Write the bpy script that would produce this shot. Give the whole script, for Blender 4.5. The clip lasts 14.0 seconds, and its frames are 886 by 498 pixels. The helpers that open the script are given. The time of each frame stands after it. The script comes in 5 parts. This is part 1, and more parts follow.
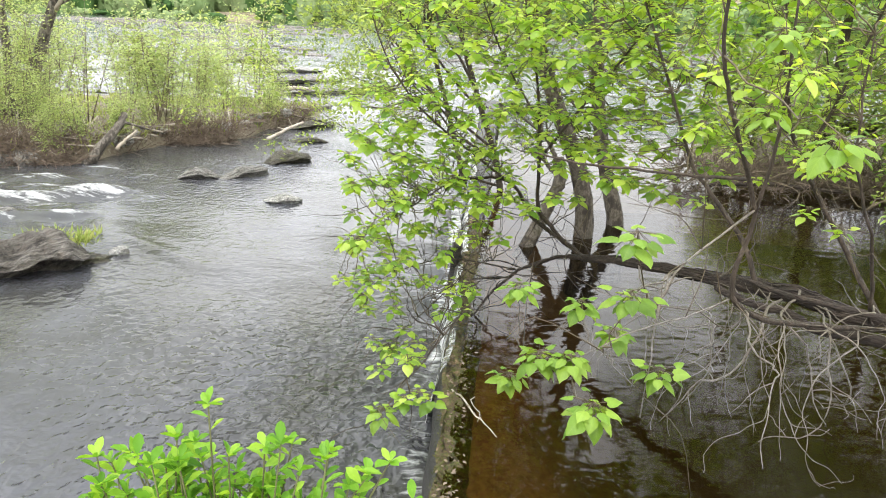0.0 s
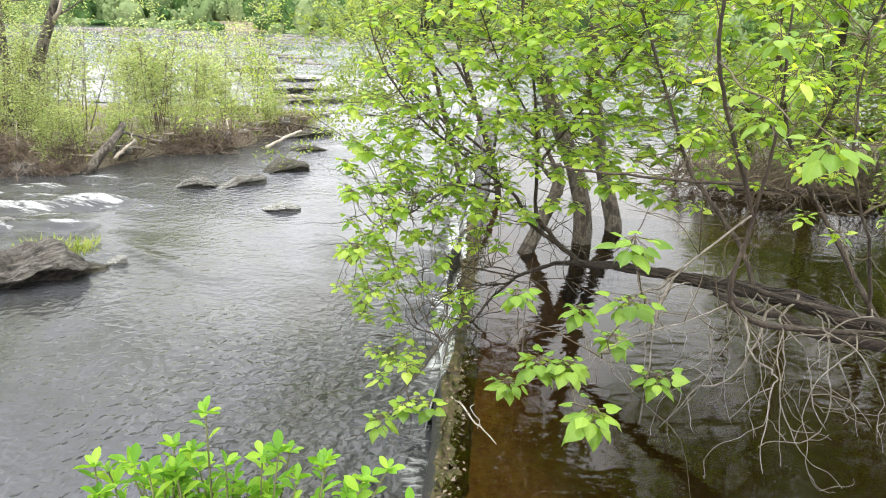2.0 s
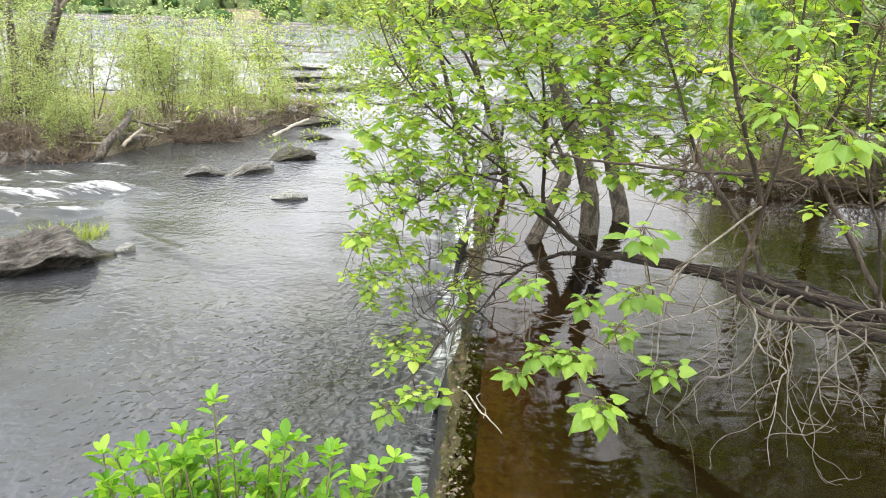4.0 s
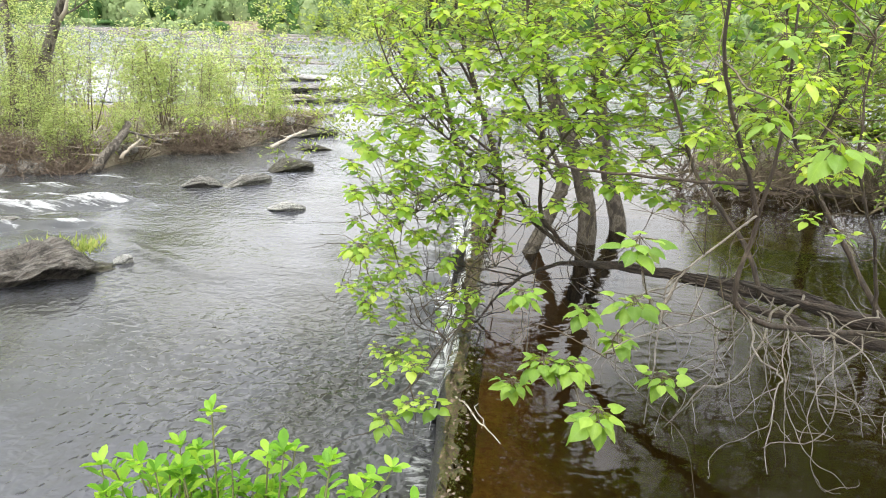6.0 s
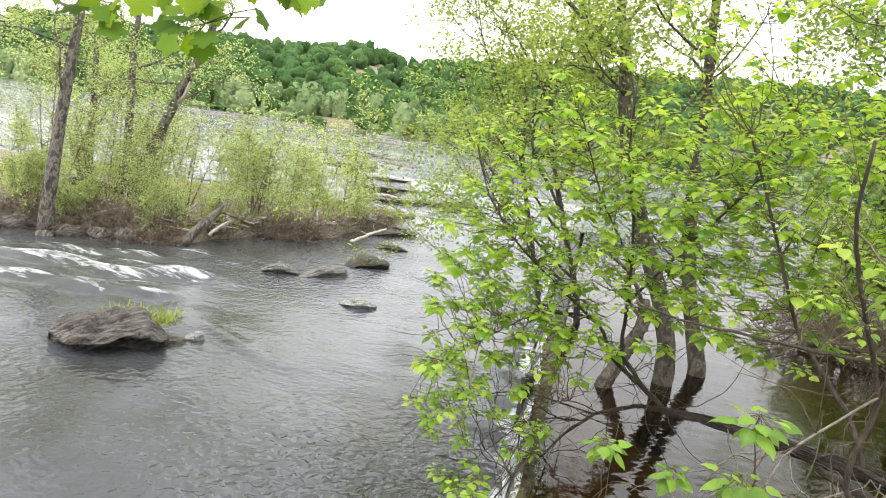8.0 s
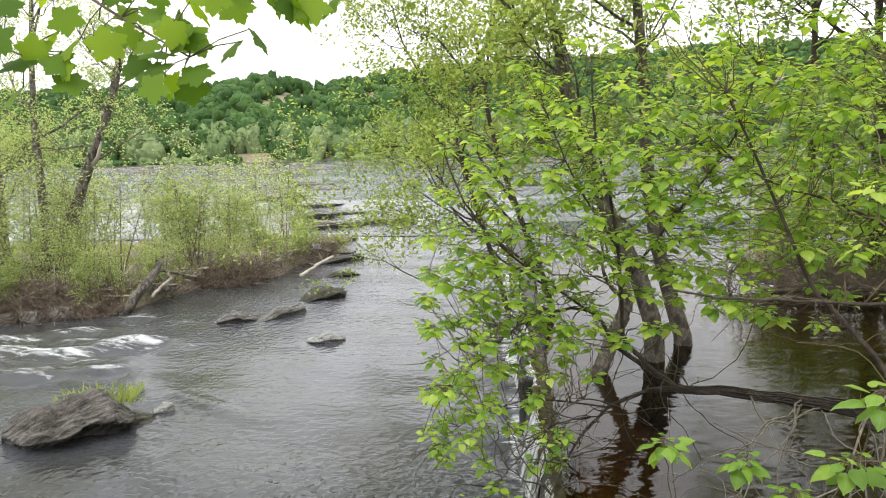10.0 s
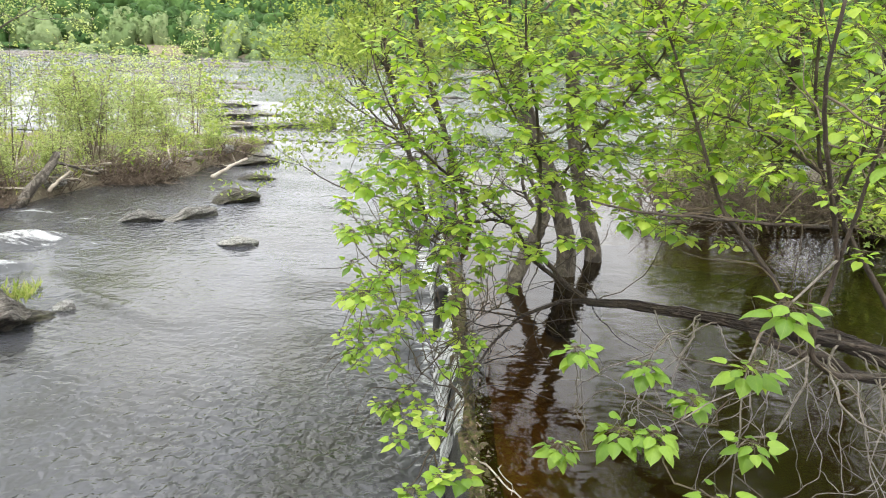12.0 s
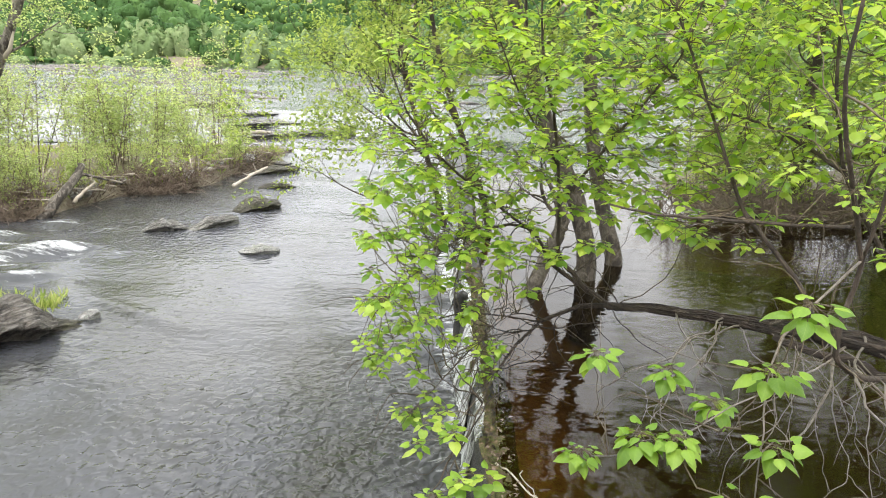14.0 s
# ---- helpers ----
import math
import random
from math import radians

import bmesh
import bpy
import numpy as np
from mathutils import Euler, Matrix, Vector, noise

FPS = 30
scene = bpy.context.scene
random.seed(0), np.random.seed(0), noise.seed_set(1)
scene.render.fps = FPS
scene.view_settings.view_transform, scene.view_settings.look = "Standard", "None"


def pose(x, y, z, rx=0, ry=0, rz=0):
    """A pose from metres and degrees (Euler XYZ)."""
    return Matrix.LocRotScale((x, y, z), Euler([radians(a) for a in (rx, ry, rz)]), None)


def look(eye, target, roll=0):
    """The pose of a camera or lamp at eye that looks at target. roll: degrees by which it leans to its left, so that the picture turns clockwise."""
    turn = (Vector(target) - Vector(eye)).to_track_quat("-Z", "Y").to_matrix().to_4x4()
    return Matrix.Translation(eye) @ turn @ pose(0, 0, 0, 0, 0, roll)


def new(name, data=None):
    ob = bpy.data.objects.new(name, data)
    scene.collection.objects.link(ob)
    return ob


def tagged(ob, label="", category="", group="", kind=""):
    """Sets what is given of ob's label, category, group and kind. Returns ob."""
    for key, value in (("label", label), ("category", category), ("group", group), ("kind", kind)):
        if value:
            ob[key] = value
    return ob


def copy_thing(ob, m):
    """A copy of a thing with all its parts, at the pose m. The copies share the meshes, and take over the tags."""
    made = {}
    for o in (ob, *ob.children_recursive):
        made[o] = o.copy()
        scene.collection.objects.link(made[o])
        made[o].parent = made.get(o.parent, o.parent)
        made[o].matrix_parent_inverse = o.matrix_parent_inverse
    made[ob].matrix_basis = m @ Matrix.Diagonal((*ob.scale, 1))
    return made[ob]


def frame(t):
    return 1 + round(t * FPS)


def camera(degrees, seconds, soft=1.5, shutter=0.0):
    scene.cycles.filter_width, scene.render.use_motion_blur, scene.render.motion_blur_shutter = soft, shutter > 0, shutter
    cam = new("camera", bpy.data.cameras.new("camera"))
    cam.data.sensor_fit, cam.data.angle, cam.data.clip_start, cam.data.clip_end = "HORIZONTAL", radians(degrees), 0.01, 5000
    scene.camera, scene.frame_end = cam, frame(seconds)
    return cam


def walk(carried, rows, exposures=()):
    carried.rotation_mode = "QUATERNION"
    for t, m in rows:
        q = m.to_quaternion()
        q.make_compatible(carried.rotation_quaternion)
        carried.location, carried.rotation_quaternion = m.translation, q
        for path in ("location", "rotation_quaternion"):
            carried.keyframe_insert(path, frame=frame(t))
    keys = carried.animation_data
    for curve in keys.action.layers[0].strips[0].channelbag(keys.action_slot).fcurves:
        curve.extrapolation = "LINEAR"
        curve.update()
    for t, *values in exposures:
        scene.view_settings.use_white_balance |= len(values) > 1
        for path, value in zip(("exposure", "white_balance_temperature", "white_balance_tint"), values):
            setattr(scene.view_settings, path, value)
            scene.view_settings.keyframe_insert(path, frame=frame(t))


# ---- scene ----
cam = camera(64.4, 14.0, soft=1.0, shutter=0.3)
PATH = [
    (0, (0.906, -1.779, 3.25), (0.744, 0.118, 2.637), 2.6),
    (0.5, (0.905, -1.783, 3.252), (0.73, 0.114, 2.643), 2.4),
    (1, (0.913, -1.787, 3.254), (0.733, 0.112, 2.652), 2.1),
    (1.5, (0.915, -1.792, 3.256), (0.739, 0.111, 2.666), 2.0),
    (2, (0.914, -1.781, 3.252), (0.753, 0.122, 2.658), 2.2),
    (2.5, (0.907, -1.765, 3.246), (0.765, 0.132, 2.631), 2.5),
    (3, (0.901, -1.763, 3.244), (0.737, 0.128, 2.613), 2.7),
    (3.5, (0.904, -1.767, 3.246), (0.727, 0.123, 2.618), 2.4),
    (6, (0.912, -1.787, 3.253), (0.739, 0.115, 2.658), 2.2),
    (6.5, (0.908, -1.793, 3.253), (0.73, 0.11, 2.663), 2.3),
    (6.6, (0.907, -1.793, 3.254), (0.728, 0.11, 2.663), 2.3),
    (6.7, (0.9, -1.793, 3.258), (0.672, 0.11, 2.667), 2.4),
    (6.8, (0.89, -1.794, 3.266), (0.734, 0.108, 2.68), 2.7),
    (6.9, (0.88, -1.795, 3.277), (0.696, 0.107, 2.69), 3.1),
    (7, (0.867, -1.795, 3.289), (0.645, 0.105, 2.706), 3.6),
    (7.3, (0.797, -1.761, 3.336), (0.515, 0.163, 2.868), 5.4),
    (7.4, (0.771, -1.784, 3.348), (0.431, 0.143, 2.931), 5.8),
    (7.5, (0.746, -1.772, 3.361), (0.373, 0.158, 2.995), 6.6),
    (7.7, (0.744, -1.726, 3.332), (0.341, 0.207, 3.013), 8.7),
    (9.8, (0.194, -1.305, 3.334), (0.013, 0.659, 2.999), -1.3),
    (10, (0.199, -1.299, 3.315), (-0.018, 0.67, 3.033), -1.6),
    (10.4, (0.178, -1.291, 3.252), (0.076, 0.672, 2.88), 1.1),
    (10.5, (0.185, -1.296, 3.261), (0.145, 0.661, 2.852), 1.0),
    (11, (0.188, -1.255, 3.25), (0.361, 0.678, 2.765), 1.6),
    (11.5, (0.181, -1.24, 3.249), (0.272, 0.691, 2.738), 1.4),
    (12, (0.146, -1.225, 3.242), (0.17, 0.705, 2.719), 2.5),
    (12.5, (0.144, -1.224, 3.238), (0.117, 0.702, 2.701), 2.2),
    (13, (0.152, -1.229, 3.241), (0.111, 0.697, 2.704), 1.7),
    (13.5, (0.157, -1.239, 3.243), (0.115, 0.693, 2.728), 1.5),
    (14, (0.16, -1.237, 3.242), (0.126, 0.697, 2.733), 1.4),
]
walk(cam, [(t, look(eye, target, roll)) for t, eye, target, roll in PATH],
     exposures=[(0, 1.77), (6.8, 1.77), (7.5, 1.68), (9.6, 1.18), (10.5, 1.22), (11.0, 1.38), (11.6, 1.56), (14, 1.66)])

# ---------------------------------------------------------------- light
world = bpy.data.worlds.new("overcast_sky")
scene.world = world
world.use_nodes = True
wn, wl = world.node_tree.nodes, world.node_tree.links
sky = wn.new("ShaderNodeTexSky")
sky.sky_type, sky.sun_disc = "NISHITA", False
sky.sun_elevation, sky.sun_rotation = radians(58), radians(200)
sky.dust_density = 1.0
grey = wn.new("ShaderNodeHueSaturation")
grey.inputs["Saturation"].default_value = 0.12
wl.new(sky.outputs[0], grey.inputs["Color"])
# a bright, even layer of cloud over most of the blue
cloud_co, cloud_no, cloud_ra, cloud_mx = wn.new("ShaderNodeTexCoord"), wn.new("ShaderNodeTexNoise"), wn.new("ShaderNodeValToRGB"), wn.new("ShaderNodeMix")
cloud_no.inputs["Scale"].default_value, cloud_no.inputs["Detail"].default_value = 2.2, 5
wl.new(cloud_co.outputs["Generated"], cloud_no.inputs["Vector"])
cloud_ra.color_ramp.elements[0].color, cloud_ra.color_ramp.elements[1].color = (0.62, 0.63, 0.66, 1), (1, 1, 1, 1)
cloud_ra.color_ramp.elements[0].position, cloud_ra.color_ramp.elements[1].position = 0.3, 0.7
wl.new(cloud_no.outputs["Fac"], cloud_ra.inputs[0])
cloud_gain = wn.new("ShaderNodeVectorMath")
cloud_gain.operation = "SCALE"
wl.new(cloud_ra.outputs[0], cloud_gain.inputs[0])
# an overcast sky is about twice as bright overhead as along the horizon
cloud_up, cloud_rise = wn.new("ShaderNodeSeparateXYZ"), wn.new("ShaderNodeMapRange")
wl.new(cloud_co.outputs["Generated"], cloud_up.inputs[0])
wl.new(cloud_up.outputs[2], cloud_rise.inputs["Value"])
for slot, value in (("From Min", 0.0), ("From Max", 1.0), ("To Min", 6.6), ("To Max", 12.0)):
    cloud_rise.inputs[slot].default_value = value
wl.new(cloud_rise.outputs[0], cloud_gain.inputs["Scale"])
cloud_mx.data_type = "RGBA"
cloud_mx.inputs[0].default_value = 0.8
wl.new(grey.outputs[0], cloud_mx.inputs[6])
wl.new(cloud_gain.outputs[0], cloud_mx.inputs[7])
wl.new(cloud_mx.outputs[2], wn["Background"].inputs["Color"])
wn["Background"].inputs["Strength"].default_value = 0.15

sun = new("sun", bpy.data.lights.new("sun", "SUN"))
sun.data.energy, sun.data.angle, sun.data.color = 0.8, radians(40), (1.0, 0.97, 0.92)
sun.matrix_world = look((0, 0, 50), (0 + 50 * math.cos(radians(58)) * math.sin(radians(20)), 50 * math.cos(radians(58)) * math.cos(radians(20)) , 50 - 50 * math.sin(radians(58))))

LW = -0.65      # level of the river below the wall; the pool above it is at 0


# ---------------------------------------------------------------- materials
def material(name):
    m = bpy.data.materials.new(name)
    m.use_nodes = True
    nt = m.node_tree
    return m, nt, nt.nodes, nt.links, nt.nodes["Principled BSDF"]


def tex_noise(nt, scale, detail=4.0, rough=0.6, coord="Object", stretch=None):
    n = nt.nodes.new("ShaderNodeTexNoise")
    n.inputs["Scale"].default_value, n.inputs["Detail"].default_value, n.inputs["Roughness"].default_value = scale, detail, rough
    c = nt.nodes.new("ShaderNodeTexCoord")
    if stretch:
        mp = nt.nodes.new("ShaderNodeMapping")
        mp.inputs["Scale"].default_value = stretch
        nt.links.new(c.outputs[coord], mp.inputs["Vector"])
        nt.links.new(mp.outputs[0], n.inputs["Vector"])
    else:
        nt.links.new(c.outputs[coord], n.inputs["Vector"])
    return n


def ramp(nt, src, stops):
    r = nt.nodes.new("ShaderNodeValToRGB")
    e = r.color_ramp.elements
    while len(e) < len(stops):
        e.new(0.5)
    for el, (p, c) in zip(e, stops):
        el.position, el.color = p, (*c, 1)
    nt.links.new(src, r.inputs[0])
    return r


def math_node(nt, op, a, b):
    n = nt.nodes.new("ShaderNodeMath")
    n.operation = op
    for i, v in enumerate((a, b)):
        if isinstance(v, (int, float)):
            n.inputs[i].default_value = v
        else:
            nt.links.new(v, n.inputs[i])
    return n.outputs[0]


def bump(nt, height, strength, distance, normal_in=None):
    b = nt.nodes.new("ShaderNodeBump")
    b.inputs["Strength"].default_value, b.inputs["Distance"].default_value = strength, distance
    nt.links.new(height, b.inputs["Height"])
    if normal_in:
        nt.links.new(normal_in, b.inputs["Normal"])
    return b.outputs[0]


def mix_colour(nt, fac, a, b, kind="MIX"):
    n = nt.nodes.new("ShaderNodeMix")
    n.data_type, n.blend_type = "RGBA", kind
    if isinstance(fac, (int, float)):
        n.inputs[0].default_value = fac
    else:
        nt.links.new(fac, n.inputs[0])
    for i, v in ((6, a), (7, b)):
        if isinstance(v, tuple):
            n.inputs[i].default_value = (*v, 1)
        else:
            nt.links.new(v, n.inputs[i])
    return n.outputs[2]


def surface(name, stops, scale, rough=0.8, grain=40.0, relief=0.4, depth=0.02, stretch=None, speckle=0.35):
    """A rough natural surface: stains at one scale, grain at another."""
    m, nt, ns, ln, p = material(name)
    big = tex_noise(nt, scale, 5, 0.6, stretch=stretch)
    fine = tex_noise(nt, grain, 6, 0.7, stretch=stretch)
    col = ramp(nt, big.outputs["Fac"], stops).outputs[0]
    col = mix_colour(nt, speckle, col, ramp(nt, fine.outputs["Fac"], [(0.3, (0.25, 0.25, 0.25)), (0.7, (1, 1, 1))]).outputs[0], "MULTIPLY")
    ln.new(col, p.inputs["Base Color"])
    p.inputs["Roughness"].default_value = rough
    h = math_node(nt, "ADD", big.outputs["Fac"], math_node(nt, "MULTIPLY", fine.outputs["Fac"], 0.5))
    ln.new(bump(nt, h, relief, depth), p.inputs["Normal"])
    return m


def leaf_material(name, dark, mid, light, translucent, rough=0.55, share=0.48, patch=35, contrast=0.3, gloss=0.28):
    m, nt, ns, ln, p = material(name)
    geo, info = ns.new("ShaderNodeNewGeometry"), ns.new("ShaderNodeObjectInfo")
    rnd = math_node(nt, "FRACT", math_node(nt, "ADD", geo.outputs["Random Per Island"], info.outputs["Random"]), 0)
    col = ramp(nt, rnd, [(0.0, dark), (0.5, mid), (1.0, light)]).outputs[0]
    n = tex_noise(nt, patch, 3)
    col = mix_colour(nt, contrast, col, ramp(nt, n.outputs["Fac"], [(0.3, (0.55, 0.6, 0.4)), (0.65, (1, 1, 1))]).outputs[0], "MULTIPLY")
    ln.new(col, p.inputs["Base Color"])
    p.inputs["Roughness"].default_value = rough
    p.inputs["Specular IOR Level"].default_value = gloss
    ln.new(bump(nt, n.outputs["Fac"], 0.15, 0.01), p.inputs["Normal"])
    tr = ns.new("ShaderNodeBsdfTranslucent")
    ln.new(mix_colour(nt, 1.0, col, translucent, "MULTIPLY"), tr.inputs["Color"])
    mx = ns.new("ShaderNodeMixShader")
    mx.inputs[0].default_value = share
    ln.new(p.outputs[0], mx.inputs[1])
    ln.new(tr.outputs[0], mx.inputs[2])
    ln.new(mx.outputs[0], ns["Material Output"].inputs["Surface"])
    return m


def veined_leaf(name, dark, mid, light, translucent, rough, share):
    """A broad leaf seen close: midrib, side veins and a soft blotch, in the leaf's own coordinates."""
    m, nt, ns, ln, p = material(name)
    info, co, sp = ns.new("ShaderNodeObjectInfo"), ns.new("ShaderNodeTexCoord"), ns.new("ShaderNodeSeparateXYZ")
    ln.new(co.outputs["Object"], sp.inputs[0])
    blotch = tex_noise(nt, 3.5, 4, 0.6)
    tone = math_node(nt, "ADD", math_node(nt, "MULTIPLY", info.outputs["Random"], 0.7), math_node(nt, "MULTIPLY", blotch.outputs["Fac"], 0.5))
    col = ramp(nt, tone, [(0.1, dark), (0.55, mid), (1.0, light)]).outputs[0]
    side = math_node(nt, "ABSOLUTE", sp.outputs[0], 0)
    rib = math_node(nt, "LESS_THAN", side, 0.014)
    run = math_node(nt, "SUBTRACT", sp.outputs[1], math_node(nt, "MULTIPLY", side, 0.75))
    saw = math_node(nt, "FRACT", math_node(nt, "MULTIPLY", run, 6.5), 0)
    vein = math_node(nt, "MAXIMUM", rib, math_node(nt, "MULTIPLY", math_node(nt, "LESS_THAN", saw, 0.12), 0.6))
    col = mix_colour(nt, math_node(nt, "MULTIPLY", vein, 0.09), col, tuple(min(1, c * 1.5 + 0.02) for c in light))
    ln.new(col, p.inputs["Base Color"])
    p.inputs["Roughness"].default_value = rough
    p.inputs["Specular IOR Level"].default_value = 0.35
    puff = math_node(nt, "ABSOLUTE", math_node(nt, "SUBTRACT", saw, 0.5), 0)
    ln.new(bump(nt, math_node(nt, "SUBTRACT", math_node(nt, "MULTIPLY", blotch.outputs["Fac"], 0.4), puff), 0.07, 0.05), p.inputs["Normal"])
    tr = ns.new("ShaderNodeBsdfTranslucent")
    ln.new(mix_colour(nt, 1.0, col, translucent, "MULTIPLY"), tr.inputs["Color"])
    mx = ns.new("ShaderNodeMixShader")
    mx.inputs[0].default_value = share
    ln.new(p.outputs[0], mx.inputs[1])
    ln.new(tr.outputs[0], mx.inputs[2])
    ln.new(mx.outputs[0], ns["Material Output"].inputs["Surface"])
    return m


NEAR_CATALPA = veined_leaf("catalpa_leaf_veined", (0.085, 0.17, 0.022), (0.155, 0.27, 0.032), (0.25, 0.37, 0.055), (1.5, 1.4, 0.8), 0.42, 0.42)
NEAR_SHRUB = veined_leaf("shrub_leaf_veined", (0.07, 0.19, 0.015), (0.15, 0.32, 0.025), (0.30, 0.46, 0.05), (1.5, 1.4, 0.7), 0.5, 0.45)
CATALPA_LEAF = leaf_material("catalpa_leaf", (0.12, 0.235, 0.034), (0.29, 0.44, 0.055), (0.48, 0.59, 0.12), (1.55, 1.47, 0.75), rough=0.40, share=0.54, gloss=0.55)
SMALL_LEAF = leaf_material("olive_green_leaf", (0.15, 0.23, 0.055), (0.27, 0.36, 0.09), (0.44, 0.52, 0.18), (1.4, 1.3, 0.8), share=0.54)
THICKET_LEAF = leaf_material("thicket_leaf", (0.10, 0.18, 0.045), (0.18, 0.29, 0.07), (0.32, 0.42, 0.13), (1.4, 1.3, 0.8))
WILLOW_LEAF = leaf_material("willow_leaf", (0.25, 0.34, 0.14), (0.37, 0.46, 0.20), (0.52, 0.59, 0.32), (1.4, 1.3, 0.8), share=0.55)
SHRUB_LEAF = leaf_material("shrub_leaf", (0.07, 0.19, 0.015), (0.15, 0.33, 0.025), (0.30, 0.47, 0.05), (1.5, 1.4, 0.8))
PLANE_LEAF = leaf_material("plane_leaf", (0.05, 0.11, 0.01), (0.10, 0.19, 0.015), (0.19, 0.29, 0.025), (2.2, 2.0, 0.6), rough=0.65, share=0.5)
GRASS = leaf_material("grass_blade", (0.22, 0.30, 0.07), (0.34, 0.40, 0.12), (0.45, 0.44, 0.20), (1.2, 1.2, 0.8))
MOSS = leaf_material("crest_moss", (0.045, 0.06, 0.012), (0.09, 0.11, 0.02), (0.16, 0.15, 0.05), (1.2, 1.2, 0.8))
FAR_LEAF = leaf_material("far_woods_leaf", (0.028, 0.068, 0.017), (0.046, 0.102, 0.025), (0.072, 0.138, 0.036), (1.2, 1.2, 0.8), rough=0.9, share=0.1, patch=0.5, contrast=0.8)
FAR_PALE = leaf_material("far_pale_leaf", (0.11, 0.165, 0.065), (0.16, 0.225, 0.09), (0.215, 0.27, 0.13), (1.2, 1.2, 0.9), rough=0.9, share=0.1, patch=0.6, contrast=0.7)
FAR_BLOSSOM = leaf_material("far_blossom", (0.42, 0.34, 0.36), (0.50, 0.42, 0.43), (0.58, 0.50, 0.48), (1.0, 1.0, 1.0), rough=0.8)
BARK = surface("grey_brown_bark", [(0.3, (0.028, 0.020, 0.013)), (0.55, (0.066, 0.047, 0.031)), (0.75, (0.13, 0.10, 0.072))], 13, grain=32, relief=1.0, depth=0.06, stretch=(1, 1, 0.3), speckle=0.6)
DARK_MOTTLED = surface("dark_mottled_bark", [(0.36, (0.025, 0.019, 0.013)), (0.47, (0.06, 0.046, 0.033)), (0.53, (0.15, 0.128, 0.10)), (0.60, (0.07, 0.056, 0.04)), (0.72, (0.18, 0.158, 0.127))], 7, grain=30, relief=0.9, depth=0.05, stretch=(1, 1, 0.55), speckle=0.6)
LOG_BARK = surface("weathered_log_bark", [(0.3, (0.025, 0.019, 0.015)), (0.55, (0.06, 0.042, 0.03)), (0.75, (0.14, 0.108, 0.082))], 7, grain=24, relief=1.0, depth=0.08, stretch=(0.5, 1.4, 3.0), speckle=0.7)
MOTTLED = surface("mottled_grey_bark", [(0.36, (0.035, 0.028, 0.022)), (0.47, (0.085, 0.07, 0.055)), (0.53, (0.24, 0.215, 0.18)), (0.60, (0.10, 0.085, 0.068)), (0.72, (0.28, 0.255, 0.22))], 7, grain=30, relief=0.9, depth=0.05, stretch=(1, 1, 0.55), speckle=0.6)
TWIG = surface("twig_bark", [(0.3, (0.10, 0.075, 0.055)), (0.7, (0.20, 0.15, 0.11))], 14, grain=90)
DEAD_TWIG = surface("bleached_twig", [(0.3, (0.085, 0.072, 0.055)), (0.7, (0.23, 0.20, 0.16))], 22, grain=90)
SHOOT = surface("red_brown_shoot", [(0.3, (0.06, 0.045, 0.025)), (0.7, (0.13, 0.10, 0.055))], 14, grain=90)
RED_TWIG = surface("green_brown_stem", [(0.3, (0.07, 0.07, 0.025)), (0.7, (0.13, 0.14, 0.045))], 14, grain=90)
BRUSH = surface("brown_brush", [(0.3, (0.10, 0.072, 0.05)), (0.7, (0.27, 0.205, 0.15))], 8, grain=60)
DRIFTWOOD = surface("bleached_driftwood", [(0.3, (0.24, 0.20, 0.15)), (0.7, (0.50, 0.45, 0.37))], 5, grain=50, stretch=(1, 1, 0.4))


